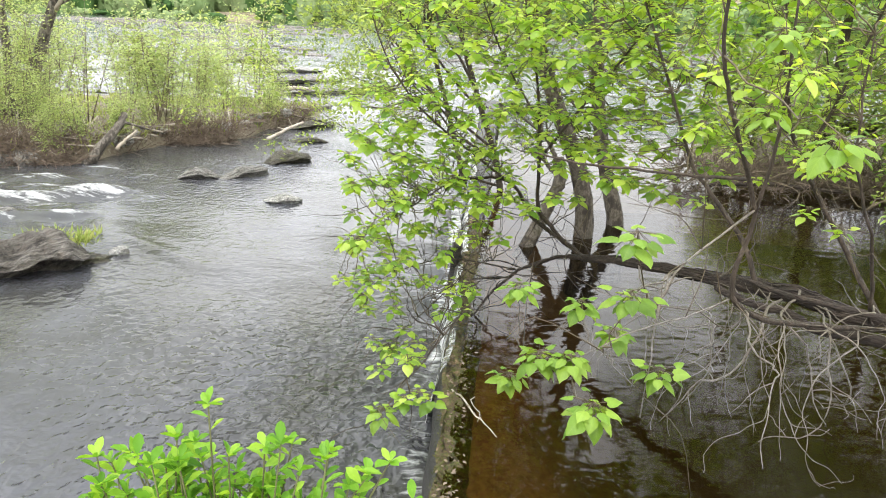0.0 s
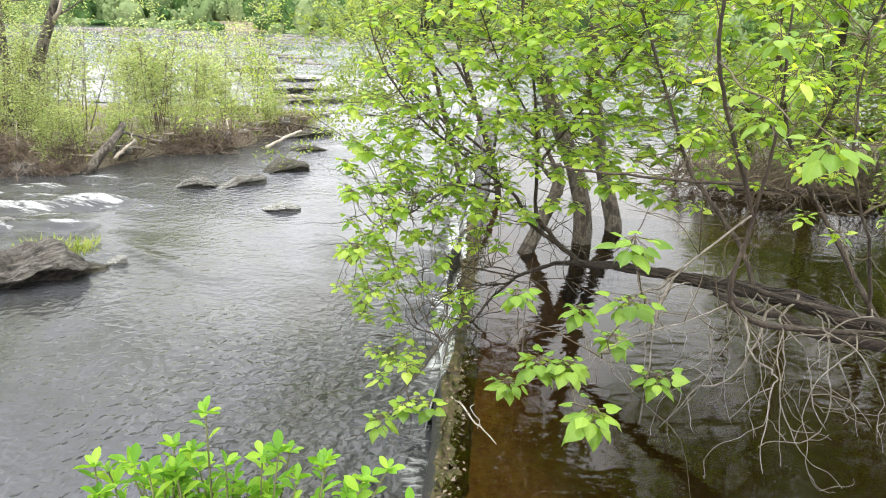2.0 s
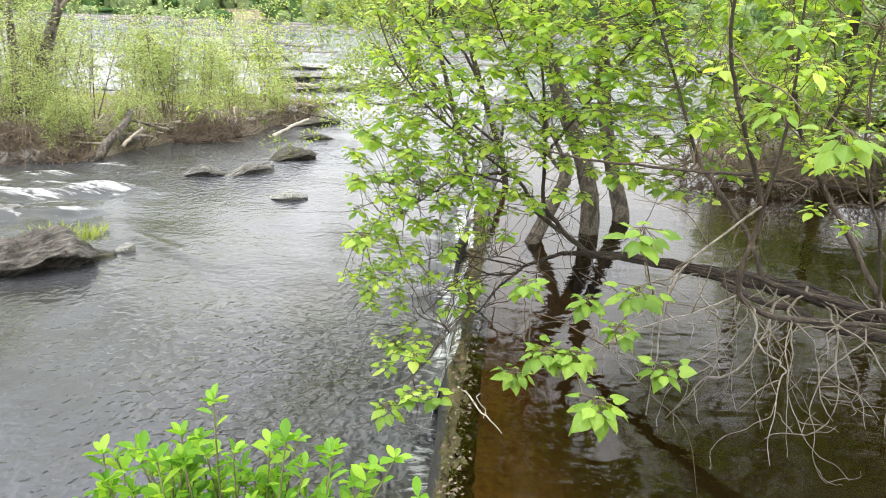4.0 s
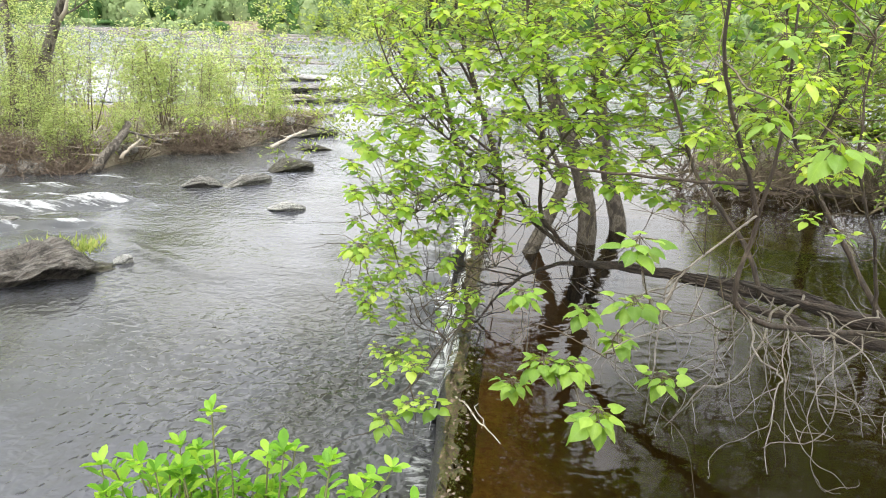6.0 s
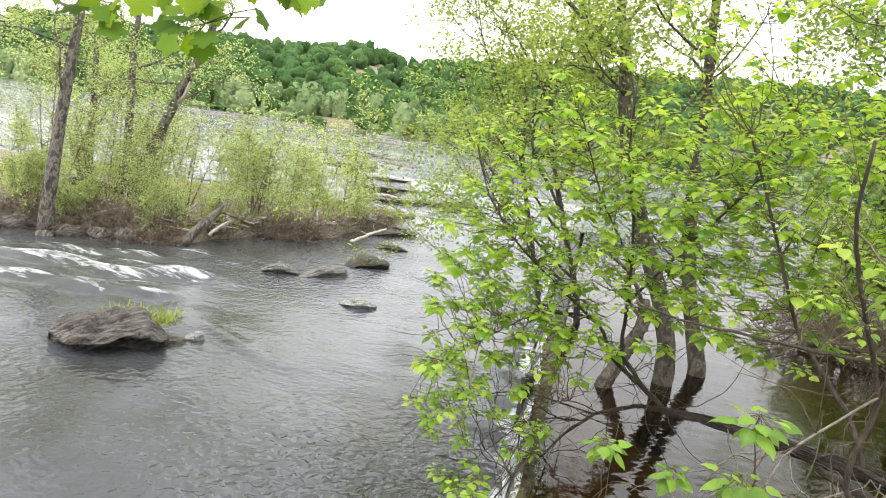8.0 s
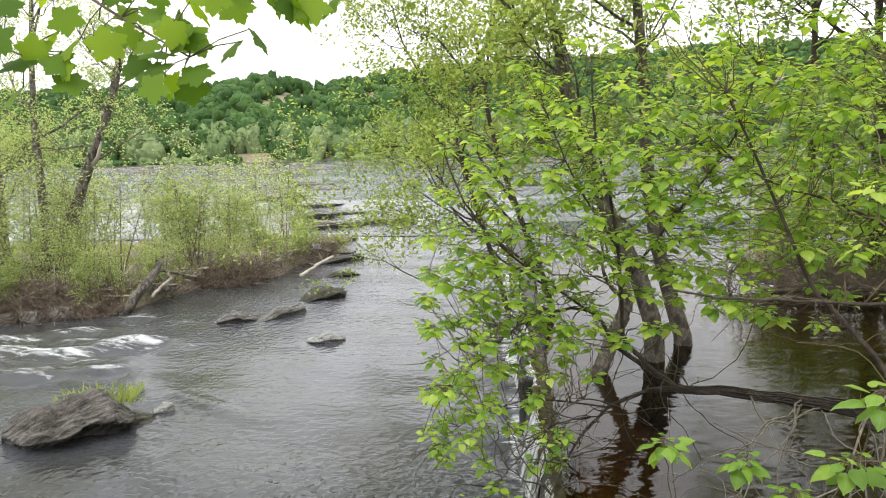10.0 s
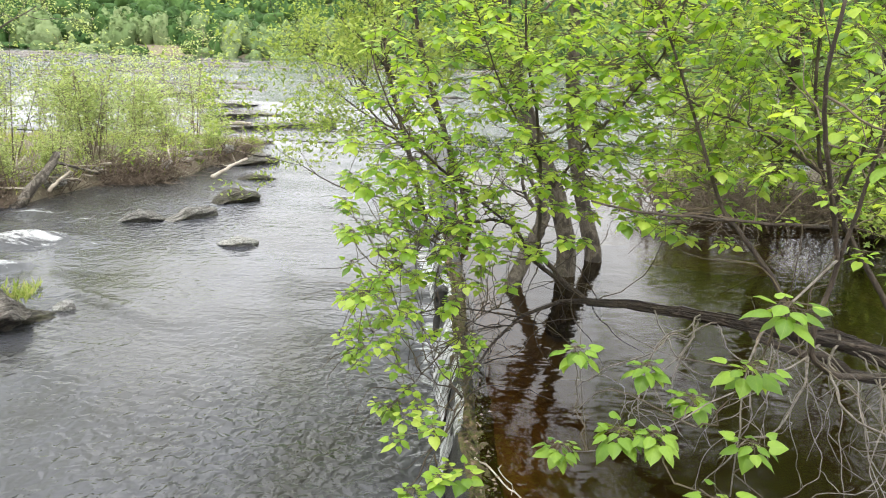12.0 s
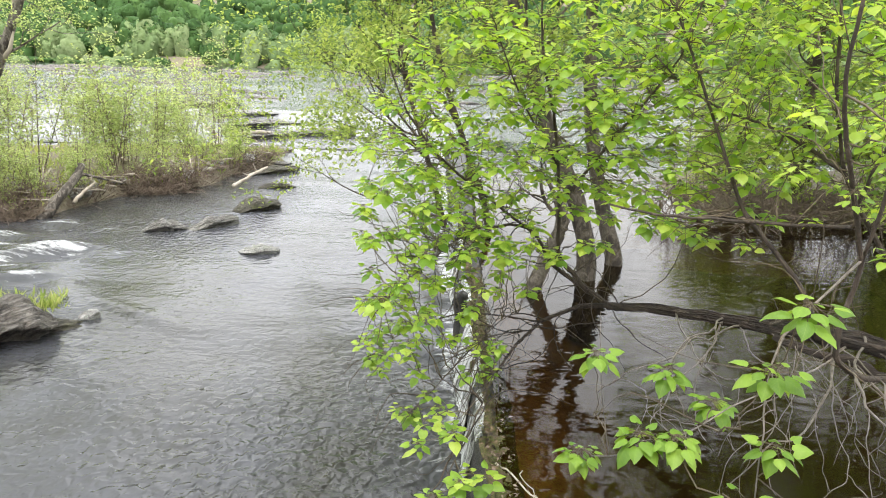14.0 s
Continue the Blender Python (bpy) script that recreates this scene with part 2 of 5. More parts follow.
def rock_material(name, dark, mid, pale, lichen):
    """Bedded rock: thin strata, cracks across them, pale weathered tops and blotches of lichen."""
    m, nt, ns, ln, p = material(name)
    # beds dip through the stone, so that their edges show on its upper face
    bed = tex_noise(nt, 2.4, 8, 0.62, stretch=(0.8, 1.4, 8.0))
    bed.inputs["Distortion"].default_value = 0.3
    dip, squash = ns.new("ShaderNodeMapping"), bed.inputs["Vector"].links[0].from_node
    dip.inputs["Rotation"].default_value = (0.65, 0.12, 0.0)
    ln.new(squash.inputs["Vector"].links[0].from_socket, dip.inputs["Vector"])
    ln.new(dip.outputs[0], squash.inputs["Vector"])
    blot = tex_noise(nt, 5.0, 6, 0.65)
    grit = tex_noise(nt, 38, 5, 0.7, stretch=(1, 1, 1.8))
    crack = ns.new("ShaderNodeTexVoronoi")
    crack.feature = "DISTANCE_TO_EDGE"
    crack.inputs["Scale"].default_value = 3.2
    co, mp, wob = ns.new("ShaderNodeTexCoord"), ns.new("ShaderNodeMapping"), ns.new("ShaderNodeVectorMath")
    mp.inputs["Scale"].default_value, mp.inputs["Rotation"].default_value = (0.7, 1.2, 2.4), (0.2, 0.25, 0.5)
    wob.operation = "ADD"
    ln.new(co.outputs["Object"], wob.inputs[0])
    ln.new(blot.outputs["Fac"], wob.inputs[1])
    ln.new(wob.outputs[0], mp.inputs["Vector"])
    ln.new(mp.outputs[0], crack.inputs["Vector"])
    col = ramp(nt, bed.outputs["Fac"], [(0.34, dark), (0.46, mid), (0.56, tuple(0.5 * (a + b) for a, b in zip(mid, pale))), (0.68, pale)]).outputs[0]
    col = mix_colour(nt, ramp(nt, blot.outputs["Fac"], [(0.52, (0, 0, 0)), (0.66, (0.7, 0.7, 0.7))]).outputs[0], col, lichen)
    col = mix_colour(nt, 0.75, col, ramp(nt, grit.outputs["Fac"], [(0.34, (0.28, 0.27, 0.25)), (0.62, (1, 1, 1))]).outputs[0], "MULTIPLY")
    gap = ramp(nt, crack.outputs["Distance"], [(0.0, (0.12, 0.11, 0.10)), (0.05, (1, 1, 1))]).outputs[0]
    col = mix_colour(nt, 0.8, col, gap, "MULTIPLY")
    ln.new(col, p.inputs["Base Color"])
    p.inputs["Roughness"].default_value = 0.75
    h = math_node(nt, "ADD", math_node(nt, "MULTIPLY", bed.outputs["Fac"], 1.2), math_node(nt, "MULTIPLY", grit.outputs["Fac"], 0.30))
    h = math_node(nt, "ADD", h, math_node(nt, "MULTIPLY", gap, 0.12))
    ln.new(bump(nt, h, 1.0, 0.2), p.inputs["Normal"])
    return m


ROCK = rock_material("river_rock", (0.03, 0.026, 0.022), (0.17, 0.15, 0.13), (0.50, 0.48, 0.44), (0.36, 0.34, 0.30))
MOSSY_ROCK = rock_material("mossy_rock", (0.02, 0.018, 0.012), (0.09, 0.08, 0.055), (0.26, 0.24, 0.19), (0.12, 0.13, 0.04))
BOULDER_ROCK = rock_material("brown_bedded_rock", (0.022, 0.018, 0.015), (0.15, 0.13, 0.108), (0.40, 0.37, 0.33), (0.21, 0.17, 0.135))
STEP_ROCK = rock_material("water_worn_rock", (0.035, 0.031, 0.027), (0.25, 0.235, 0.21), (0.60, 0.585, 0.55), (0.46, 0.45, 0.41))
WHITE_ROCK = rock_material("washed_white_rock", (0.35, 0.34, 0.32), (0.66, 0.65, 0.62), (0.80, 0.79, 0.77), (0.75, 0.74, 0.72))
PALE_ROCK = rock_material("pale_rock", (0.14, 0.13, 0.12), (0.40, 0.385, 0.36), (0.68, 0.67, 0.64), (0.55, 0.53, 0.50))
WALL = surface("mossy_masonry", [(0.3, (0.03, 0.024, 0.013)), (0.46, (0.10, 0.068, 0.036)), (0.54, (0.07, 0.078, 0.018)), (0.62, (0.15, 0.10, 0.055)), (0.72, (0.30, 0.22, 0.15))], 9, rough=0.95, grain=45, relief=1.0, depth=0.05)
# near-black holds the wall face's shade in the colour; the post shares it
DARK_WALL = surface("near_black_stone", [(0.3, (0.008, 0.008, 0.007)), (0.7, (0.03, 0.028, 0.024))], 6, rough=0.55, grain=40, relief=0.8, depth=0.04)
WHITE_WALL = surface("white_render", [(0.3, (0.68, 0.68, 0.66)), (0.7, (0.80, 0.80, 0.78))], 1, grain=10)
RUST = surface("red_brown_boards", [(0.3, (0.22, 0.09, 0.06)), (0.7, (0.34, 0.15, 0.10))], 1, grain=10)


def ground_material():
    m, nt, ns, ln, p = material("river_bed_and_banks")
    a, b = tex_noise(nt, 0.5, 6), tex_noise(nt, 9, 6, 0.7)
    mud = ramp(nt, b.outputs["Fac"], [(0.3, (0.085, 0.066, 0.042)), (0.55, (0.19, 0.16, 0.11)), (0.75, (0.35, 0.31, 0.24))]).outputs[0]
    green = ramp(nt, b.outputs["Fac"], [(0.3, (0.09, 0.12, 0.03)), (0.7, (0.25, 0.28, 0.09))]).outputs[0]
    f = ramp(nt, a.outputs["Fac"], [(0.52, (0, 0, 0)), (0.72, (1, 1, 1))]).outputs[0]
    ln.new(mix_colour(nt, f, mud, green), p.inputs["Base Color"])
    p.inputs["Roughness"].default_value = 0.9
    ln.new(bump(nt, b.outputs["Fac"], 0.8, 0.08), p.inputs["Normal"])
    return m


def position_x(nt):
    c, s = nt.nodes.new("ShaderNodeTexCoord"), nt.nodes.new("ShaderNodeSeparateXYZ")
    nt.links.new(c.outputs["Object"], s.inputs[0])
    return s.outputs[0]


def bed_material():
    """Silt on the sill behind the wall: red-brown, with leaf litter."""
    m, nt, ns, ln, p = material("red_brown_silt")
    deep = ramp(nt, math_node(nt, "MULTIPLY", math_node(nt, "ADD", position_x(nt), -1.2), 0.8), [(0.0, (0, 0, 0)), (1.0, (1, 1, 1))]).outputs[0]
    a, b = tex_noise(nt, 1.3, 5), tex_noise(nt, 16, 6, 0.7)
    c = ramp(nt, a.outputs["Fac"], [(0.3, (0.17, 0.10, 0.062)), (0.6, (0.28, 0.17, 0.105)), (0.8, (0.36, 0.25, 0.165))]).outputs[0]
    c = mix_colour(nt, 0.6, c, ramp(nt, b.outputs["Fac"], [(0.35, (0.3, 0.25, 0.2)), (0.6, (1, 1, 1))]).outputs[0], "MULTIPLY")
    # dark colour away from the wall stands in for light the deep water absorbs
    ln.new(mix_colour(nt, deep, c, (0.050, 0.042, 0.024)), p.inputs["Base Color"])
    p.inputs["Roughness"].default_value = 0.9
    return m


def river_material():
    """Fast muddy water with foam where the surface breaks."""
    m, nt, ns, ln, p = material("river_water")
    body = tex_noise(nt, 0.35, 4, 0.6, stretch=(1, 0.6, 1))
    water = ramp(nt, body.outputs["Fac"], [(0.35, (0.034, 0.034, 0.031)), (0.65, (0.064, 0.067, 0.080))]).outputs[0]
    at = ns.new("ShaderNodeAttribute")
    at.attribute_name = "foam"
    streak = tex_noise(nt, 2.6, 9, 0.72, stretch=(0.7, 2.6, 1))
    streak.inputs["Distortion"].default_value = 0.6
    f = math_node(nt, "SUBTRACT", math_node(nt, "ADD", at.outputs["Fac"], math_node(nt, "MULTIPLY", streak.outputs["Fac"], 2.4)), 1.72)
    f = ramp(nt, math_node(nt, "MULTIPLY", f, 1.5), [(0.0, (0, 0, 0)), (1.0, (1, 1, 1))]).outputs[0]
    ln.new(mix_colour(nt, f, water, (0.72, 0.74, 0.75)), p.inputs["Base Color"])
    ln.new(ramp(nt, f, [(0, (0.07, 0.07, 0.07)), (1, (0.6, 0.6, 0.6))]).outputs[0], p.inputs["Roughness"])
    p.inputs["IOR"].default_value = 1.33
    chop = ns.new("ShaderNodeAttribute")
    chop.attribute_name = "chop"
    warp = tex_noise(nt, 5, 2, 0.5)
    ripple = tex_noise(nt, 9.0, 1.0, 0.4, stretch=(1.0, 0.85, 1))
    ripple.inputs["Distortion"].default_value = 0.45
    small = tex_noise(nt, 27, 2, 0.5, stretch=(1.0, 0.8, 1))
    h = math_node(nt, "ADD", ripple.outputs["Fac"], math_node(nt, "MULTIPLY", small.outputs["Fac"], 0.09))
    h = math_node(nt, "ADD", h, math_node(nt, "MULTIPLY", warp.outputs["Fac"], 0.7))
    h = math_node(nt, "MULTIPLY", h, chop.outputs["Fac"])
    long = tex_noise(nt, 1.3, 5, 0.6, stretch=(0.6, 1.4, 1))
    h = math_node(nt, "ADD", h, math_node(nt, "MULTIPLY", long.outputs["Fac"], 0.25))
    ln.new(bump(nt, h, 1.0, 0.12), p.inputs["Normal"])
    return m


def pool_material():
    """Still brown water: gloss over a tinted clear body."""
    m, nt, ns, ln, p = material("pool_water")
    tr, gl = ns.new("ShaderNodeBsdfTransparent"), ns.new("ShaderNodeBsdfGlossy")
    tr.inputs["Color"].default_value = (0.42, 0.35, 0.19, 1)
    gl.inputs["Roughness"].default_value = 0.0
    rip = tex_noise(nt, 1.7, 1, 0.4, stretch=(0.7, 1.3, 1))
    fine = tex_noise(nt, 5.5, 2, 0.45, stretch=(0.75, 1.25, 1))
    gust = ramp(nt, tex_noise(nt, 0.45, 3, 0.5).outputs["Fac"], [(0.35, (0.4, 0.4, 0.4)), (0.65, (1, 1, 1))]).outputs[0]
    h = math_node(nt, "ADD", rip.outputs["Fac"], math_node(nt, "MULTIPLY", math_node(nt, "MULTIPLY", fine.outputs["Fac"], gust), 0.9))
    nrm = bump(nt, h, 1.0, 0.0105)
    fr = ns.new("ShaderNodeFresnel")
    fr.inputs["IOR"].default_value = 1.37
    ln.new(nrm, fr.inputs["Normal"])
    ln.new(nrm, gl.inputs["Normal"])
    mx = ns.new("ShaderNodeMixShader")
    ln.new(fr.outputs[0], mx.inputs[0])
    ln.new(tr.outputs[0], mx.inputs[1])
    ln.new(gl.outputs[0], mx.inputs[2])
    ln.new(mx.outputs[0], ns["Material Output"].inputs["Surface"])
    return m


def fall_material():
    """The thin sheet that runs over the wall: grey water with white threads."""
    m, nt, ns, ln, p = material("falling_water")
    th = tex_noise(nt, 3.6, 8, 0.72, stretch=(0.8, 1.9, 0.6))
    f = ramp(nt, th.outputs["Fac"], [(0.40, (0, 0, 0)), (0.66, (1, 1, 1))]).outputs[0]
    ln.new(mix_colour(nt, f, (0.07, 0.07, 0.065), (0.80, 0.82, 0.82)), p.inputs["Base Color"])
    p.inputs["Roughness"].default_value = 0.25
    ln.new(bump(nt, th.outputs["Fac"], 0.6, 0.05), p.inputs["Normal"])
    return m


GROUND, BED, RIVER, POOL, FALL = ground_material(), bed_material(), river_material(), pool_material(), fall_material()


# ---------------------------------------------------------------- building tools
class Shape:
    """Vertices and faces gathered for one mesh."""

    def __init__(self):
        self.v, self.f, self.n = [], [], 0

    def add(self, verts, faces):
        verts = np.asarray(verts, float).reshape(-1, 3)
        k = self.n
        self.v.append(verts)
        self.f.extend([tuple(i + k for i in face) for face in faces])
        self.n += len(verts)

    def mesh(self, name, mat, smooth=True):
        me = bpy.data.meshes.new(name)
        me.from_pydata(np.concatenate(self.v).tolist() if self.v else [], [], self.f)
        me.materials.append(mat)
        if smooth:
            me.polygons.foreach_set("use_smooth", [True] * len(me.polygons))
        me.update()
        return me


def thing(name, base, label, category, group="", kind=""):
    e = new(name)
    e.location = base
    e.empty_display_size = 0.1
    return tagged(e, label, category, group, kind)


def part(name, shape, mat, parent, label="", smooth=True, kind=""):
    me = shape.mesh(name, mat, smooth) if isinstance(shape, Shape) else shape
    ob = new(name, me)
    ob.parent = parent
    if parent.type == "EMPTY":
        ob.matrix_parent_inverse = Matrix.Translation(-Vector(parent.location))
    return tagged(ob, label, kind=kind)


def single(name, shape, mat, label, category="", kind="", group="", smooth=True):
    return tagged(new(name, shape.mesh(name, mat, smooth)), label, category, group, kind)


def smooth_line(pts, n):
    """Points on a soft curve through pts."""
    pts = np.asarray(pts, float)
    if len(pts) < 3:
        return pts[0] + (pts[-1] - pts[0]) * np.linspace(0, 1, n)[:, None]
    t = np.linspace(0, len(pts) - 1, n)
    q = np.vstack([2 * pts[0] - pts[1], pts, 2 * pts[-1] - pts[-2]])
    i = np.minimum(t.astype(int), len(pts) - 2)
    u = (t - i)[:, None]
    a, b, c, d = q[i], q[i + 1], q[i + 2], q[i + 3]
    return 0.5 * (2 * b + (c - a) * u + (2 * a - 5 * b + 4 * c - d) * u ** 2 + (3 * b - a - 3 * c + d) * u ** 3)


def tube(sh, pts, r0, r1, sides=6, rng=None, rough=0.0, power=1.0):
    """A tapered round stem along pts, closed at both ends."""
    pts = np.asarray(pts, float)
    n = len(pts)
    d = np.gradient(pts, axis=0)
    d /= np.linalg.norm(d, axis=1)[:, None] + 1e-9
    up = np.array([0.31, 0.12, 0.94]) if abs(d[0][2]) < 0.8 else np.array([0.94, 0.12, 0.31])
    a = np.cross(d, up)
    a /= np.linalg.norm(a, axis=1)[:, None] + 1e-9
    b = np.cross(d, a)
    r = r0 + (r1 - r0) * np.linspace(0, 1, n) ** power
    ang = np.linspace(0, 2 * math.pi, sides, endpoint=False)
    rr = np.repeat(r[:, None], sides, 1)
    if rough:
        rr = rr * (1 + rough * (rng.random((n, sides)) - 0.5))
    v = pts[:, None] + rr[..., None] * (np.cos(ang)[None, :, None] * a[:, None] + np.sin(ang)[None, :, None] * b[:, None])
    f = []
    for i in range(n - 1):
        for j in range(sides):
            k = (j + 1) % sides
            f.append((i * sides + j, i * sides + k, (i + 1) * sides + k, (i + 1) * sides + j))
    f.append(tuple(range(sides - 1, -1, -1)))
    f.append(tuple((n - 1) * sides + j for j in range(sides)))
    sh.add(v.reshape(-1, 3), f)


HEART = ([(0, 0, 0), (0.156, -0.10, -0.02), (0.312, -0.04, -0.05), (0.406, 0.18, -0.08), (0.367, 0.44, -0.10), (0.234, 0.68, -0.12), (0.086, 0.88, -0.17), (0, 1.0, -0.22),
          (-0.086, 0.88, -0.17), (-0.234, 0.68, -0.12), (-0.367, 0.44, -0.10), (-0.406, 0.18, -0.08), (-0.312, -0.04, -0.05), (-0.156, -0.10, -0.02), (0, 0.28, 0.03), (0, 0.62, -0.03)],
         [(0, 1, 2, 14), (14, 2, 3), (14, 3, 4, 15), (15, 4, 5), (15, 5, 6, 7), (0, 14, 12, 13), (14, 11, 12), (14, 15, 10, 11), (15, 9, 10), (15, 7, 8, 9)])
OVAL = ([(0, 0, 0), (0.13, 0.25, 0.06), (0.235, 0.58, 0.10), (0.16, 0.85, 0.05), (0, 1, -0.06), (-0.16, 0.85, 0.05), (-0.235, 0.58, 0.10), (-0.13, 0.25, 0.06), (0, 0.5, -0.03)],
        [(0, 1, 2, 8), (8, 2, 3, 4), (0, 8, 6, 7), (8, 4, 5, 6)])
KITE = ([(0, 0, 0), (0.27, 0.42, 0.07), (0, 1, -0.06), (-0.27, 0.42, 0.07)], [(0, 1, 2), (0, 2, 3)])
BLADE = ([(0, 0, 0), (0.09, 0.4, 0.02), (0, 1, -0.06), (-0.09, 0.4, 0.02)], [(0, 1, 2), (0, 2, 3)])
LOBES = [(2 * math.pi * k / 35, 0.44 + 0.08 * math.cos(5 * 2 * math.pi * k / 35) + 0.05 * math.cos(15 * 2 * math.pi * k / 35 + 1)) for k in range(35)]
PLANE = ([(0, 0.45, 0.04)] + [(r * math.sin(a + math.pi) * 1.15, 0.45 + r * math.cos(a + math.pi), -0.22 * (r * math.sin(a)) ** 2 - 0.15 * max(0, r * math.cos(a + math.pi)) ** 2) for a, r in LOBES],
         [(0, k + 1, (k + 1) % 35 + 1) for k in range(35)])
HEART = ([(1.14 * x, y, z) for x, y, z in HEART[0]], HEART[1])
TUFT = ([(-0.5, -0.5, 0), (0.5, -0.42, 0.12), (0.42, 0.5, 0), (-0.46, 0.44, 0.16)], [(0, 1, 2), (0, 2, 3)])


def unit(a):
    return a / (np.linalg.norm(a, axis=-1, keepdims=True) + 1e-9)


def leaf_axes(d, up):
    d = unit(np.asarray(d, float))
    side = unit(np.cross(d, up))
    return side, d, np.cross(side, d)


def leaves(sh, kind, pos, d, up, size):
    """Many leaves at once: where each is held, the way it points, its upper side and its length."""
    tv, tf = np.array(kind[0], float), kind[1]
    side, d, nrm = leaf_axes(d, up)
    size = np.asarray(size, float)[:, None, None]
    v = pos[:, None] + size * (tv[None, :, :1] * side[:, None] + tv[None, :, 1:2] * d[:, None] + tv[None, :, 2:] * nrm[:, None])
    k = len(tv)
    start = sh.n
    sh.v.append(v.reshape(-1, 3))
    sh.n += len(pos) * k
    for i in range(len(pos)):
        o = start + i * k
        sh.f.extend([tuple(j + o for j in face) for face in tf])


def scatter_leaves(sh, kind, sites, rng, per, size, spread, droop=0.4):
    """Leaves strewn round the twig ends."""
    sites = np.repeat(np.asarray(sites, float), per, axis=0)
    n = len(sites)
    pos = sites + rng.normal(0, spread, (n, 3))
    d = rng.normal(0, 1, (n, 3))
    d[:, 2] = d[:, 2] * 0.5 - droop
    up = rng.normal(0, 0.5, (n, 3)) + np.array([0, 0, 1.0])
    leaves(sh, kind, pos, d, up, size * rng.uniform(0.6, 1.25, n))


def limb(sh, rng, p, d, length, r, level, ends, bend=0.25, rise=0.1, kids=4, split=0.6, sides=5, fine=None):
    """A wandering limb with side limbs; gathers places for leaves in ends."""
    n = 6
    pts, q, d = [np.array(p, float)], np.array(p, float), unit(np.array(d, float))
    for i in range(n):
        d = unit(d + rng.normal(0, bend, 3) + np.array([0, 0, rise]))
        q = q + d * length / n
        pts.append(q)
    tube(sh, smooth_line(pts, 13) if level > 0 else pts, r, r * 0.35, sides if level > 1 else 4)
    if level == 0:
        ends.extend(pts[2:])
        return
    ends.append(pts[-1])
    for i in range(kids):
        u = rng.uniform(0.3, 1.0) * n
        j = min(int(u), n - 1)
        at = pts[j] + (pts[j + 1] - pts[j]) * (u - j)
        way = unit(pts[j + 1] - pts[j])
        out = unit(np.cross(way, rng.normal(0, 1, 3)))
        limb(fine or sh, rng, at, way * (1 - split) + out * split, length * rng.uniform(0.45, 0.7), r * 0.5 * (1 - 0.5 * u / n), level - 1, ends, bend, rise, kids, split, sides)


def rock_shape(size, seed, levels=3, ledge=0.3, sink=0.35, tilt=(0, 0)):
    """A worn, layered boulder whose lower part goes under the surface."""
    bm = bmesh.new()
    bmesh.ops.create_icosphere(bm, subdivisions=levels + 1, radius=1)
    sx, sy, sz = size
    off = Vector((seed * 7.3, seed * 3.1, seed * 1.7))
    for v in bm.verts:
        c = v.co.copy()
        r = 1 + 0.34 * noise.noise(c * 1.1 + off) + 0.20 * noise.noise(c * 2.6 + off) + 0.10 * noise.noise(c * 5 + off)
        cells = noise.voronoi(c * 1.9 + off)[0]
        c = c * (r + 0.22 * min(0.5, cells[1] - cells[0]) - 0.05)
        step = c.z * 3.2 + 0.8 * c.x * tilt[0]
        saw = step - math.floor(step)
        c.x *= 1 + ledge * 0.22 * (saw ** 2 - 0.4)
        c.y *= 1 + ledge * 0.22 * (saw ** 2 - 0.4)
        c.z = min(c.z, 0.85 + 0.12 * noise.noise(c * 3 + off)) + 0.05 * noise.noise(c * 9 + off)
        v.co = Vector((c.x * sx, c.y * sy, c.z * sz + tilt[0] * c.x * sx + tilt[1] * c.y * sy - sink * sz * 0.3))
    sh = Shape()
    sh.add([v.co[:] for v in bm.verts], [tuple(v.index for v in f.verts) for f in bm.faces])
    bm.free()
    return sh


def slab_shape(size, seed, peak=0.0, undercut=0.5, blunt=2.2, nu=44, nv=30):
    """A bedded slab with pointed ends and an overhanging lip along its front (-y)."""
    sx, sy, sz = size
    off = Vector((seed * 5.3, seed * 2.7, seed * 1.9))
    keys = np.array([(0.9, 0, -0.9), (0.95, 0, 0.1), (0.7, 0, 0.72), (0.15, 0, 1.0), (-0.45, 0, 0.92), (-0.98, 0, 0.66), (-1.04, 0, 0.52), (-0.98 + 0.45 * undercut, 0, 0.30), (-0.85 + 0.5 * undercut, 0, -0.9)])
    prof = smooth_line(keys, nv)
    v = []
    for i in range(nu):
        u = -1 + 2 * i / (nu - 1)
        end = max(0.02, 1 - abs(u) ** blunt) ** 0.6
        crest = max(0.05, 1 - abs((u - peak) / (1 + abs(peak))) ** (blunt - 0.7))
        for q in prof:
            c = Vector((u * 1.6, q[0], q[2]))
            y = q[0] * end * (1 + 0.30 * noise.noise(c * 1.3 + off)) + 0.25 * noise.noise(Vector((u * 2, 0, 0)) + off)
            top = max(0.0, q[2])
            z = min(q[2], 0) * 0.8 + top * crest * (1 + 0.35 * noise.noise(c * 1.7 + off))
            bed = z * 5.5 + 1.2 * y + 0.8 * noise.noise(c * 2 + off)
            saw = bed - math.floor(bed)
            y += -0.13 * (saw ** 3) * (1 if q[0] < 0.3 else -1) * end
            z += 0.07 * noise.noise(c * 6 + off) * (top > 0.05) + 0.05 * saw * (top > 0.15)
            v.append((u * sx + 0.06 * sx * noise.noise(c * 4 + off), y * sy, z * sz))
    sh = Shape()
    f = [(i * nv + j, i * nv + j + 1, (i + 1) * nv + j + 1, (i + 1) * nv + j) for i in range(nu - 1) for j in range(nv - 1)]
    f += [tuple(range(nv)), tuple((nu - 1) * nv + j for j in range(nv - 1, -1, -1))]
    sh.add(v, f)
    return sh


def step01(x):
    x = np.clip(x, 0, 1)
    return x * x * (3 - 2 * x)


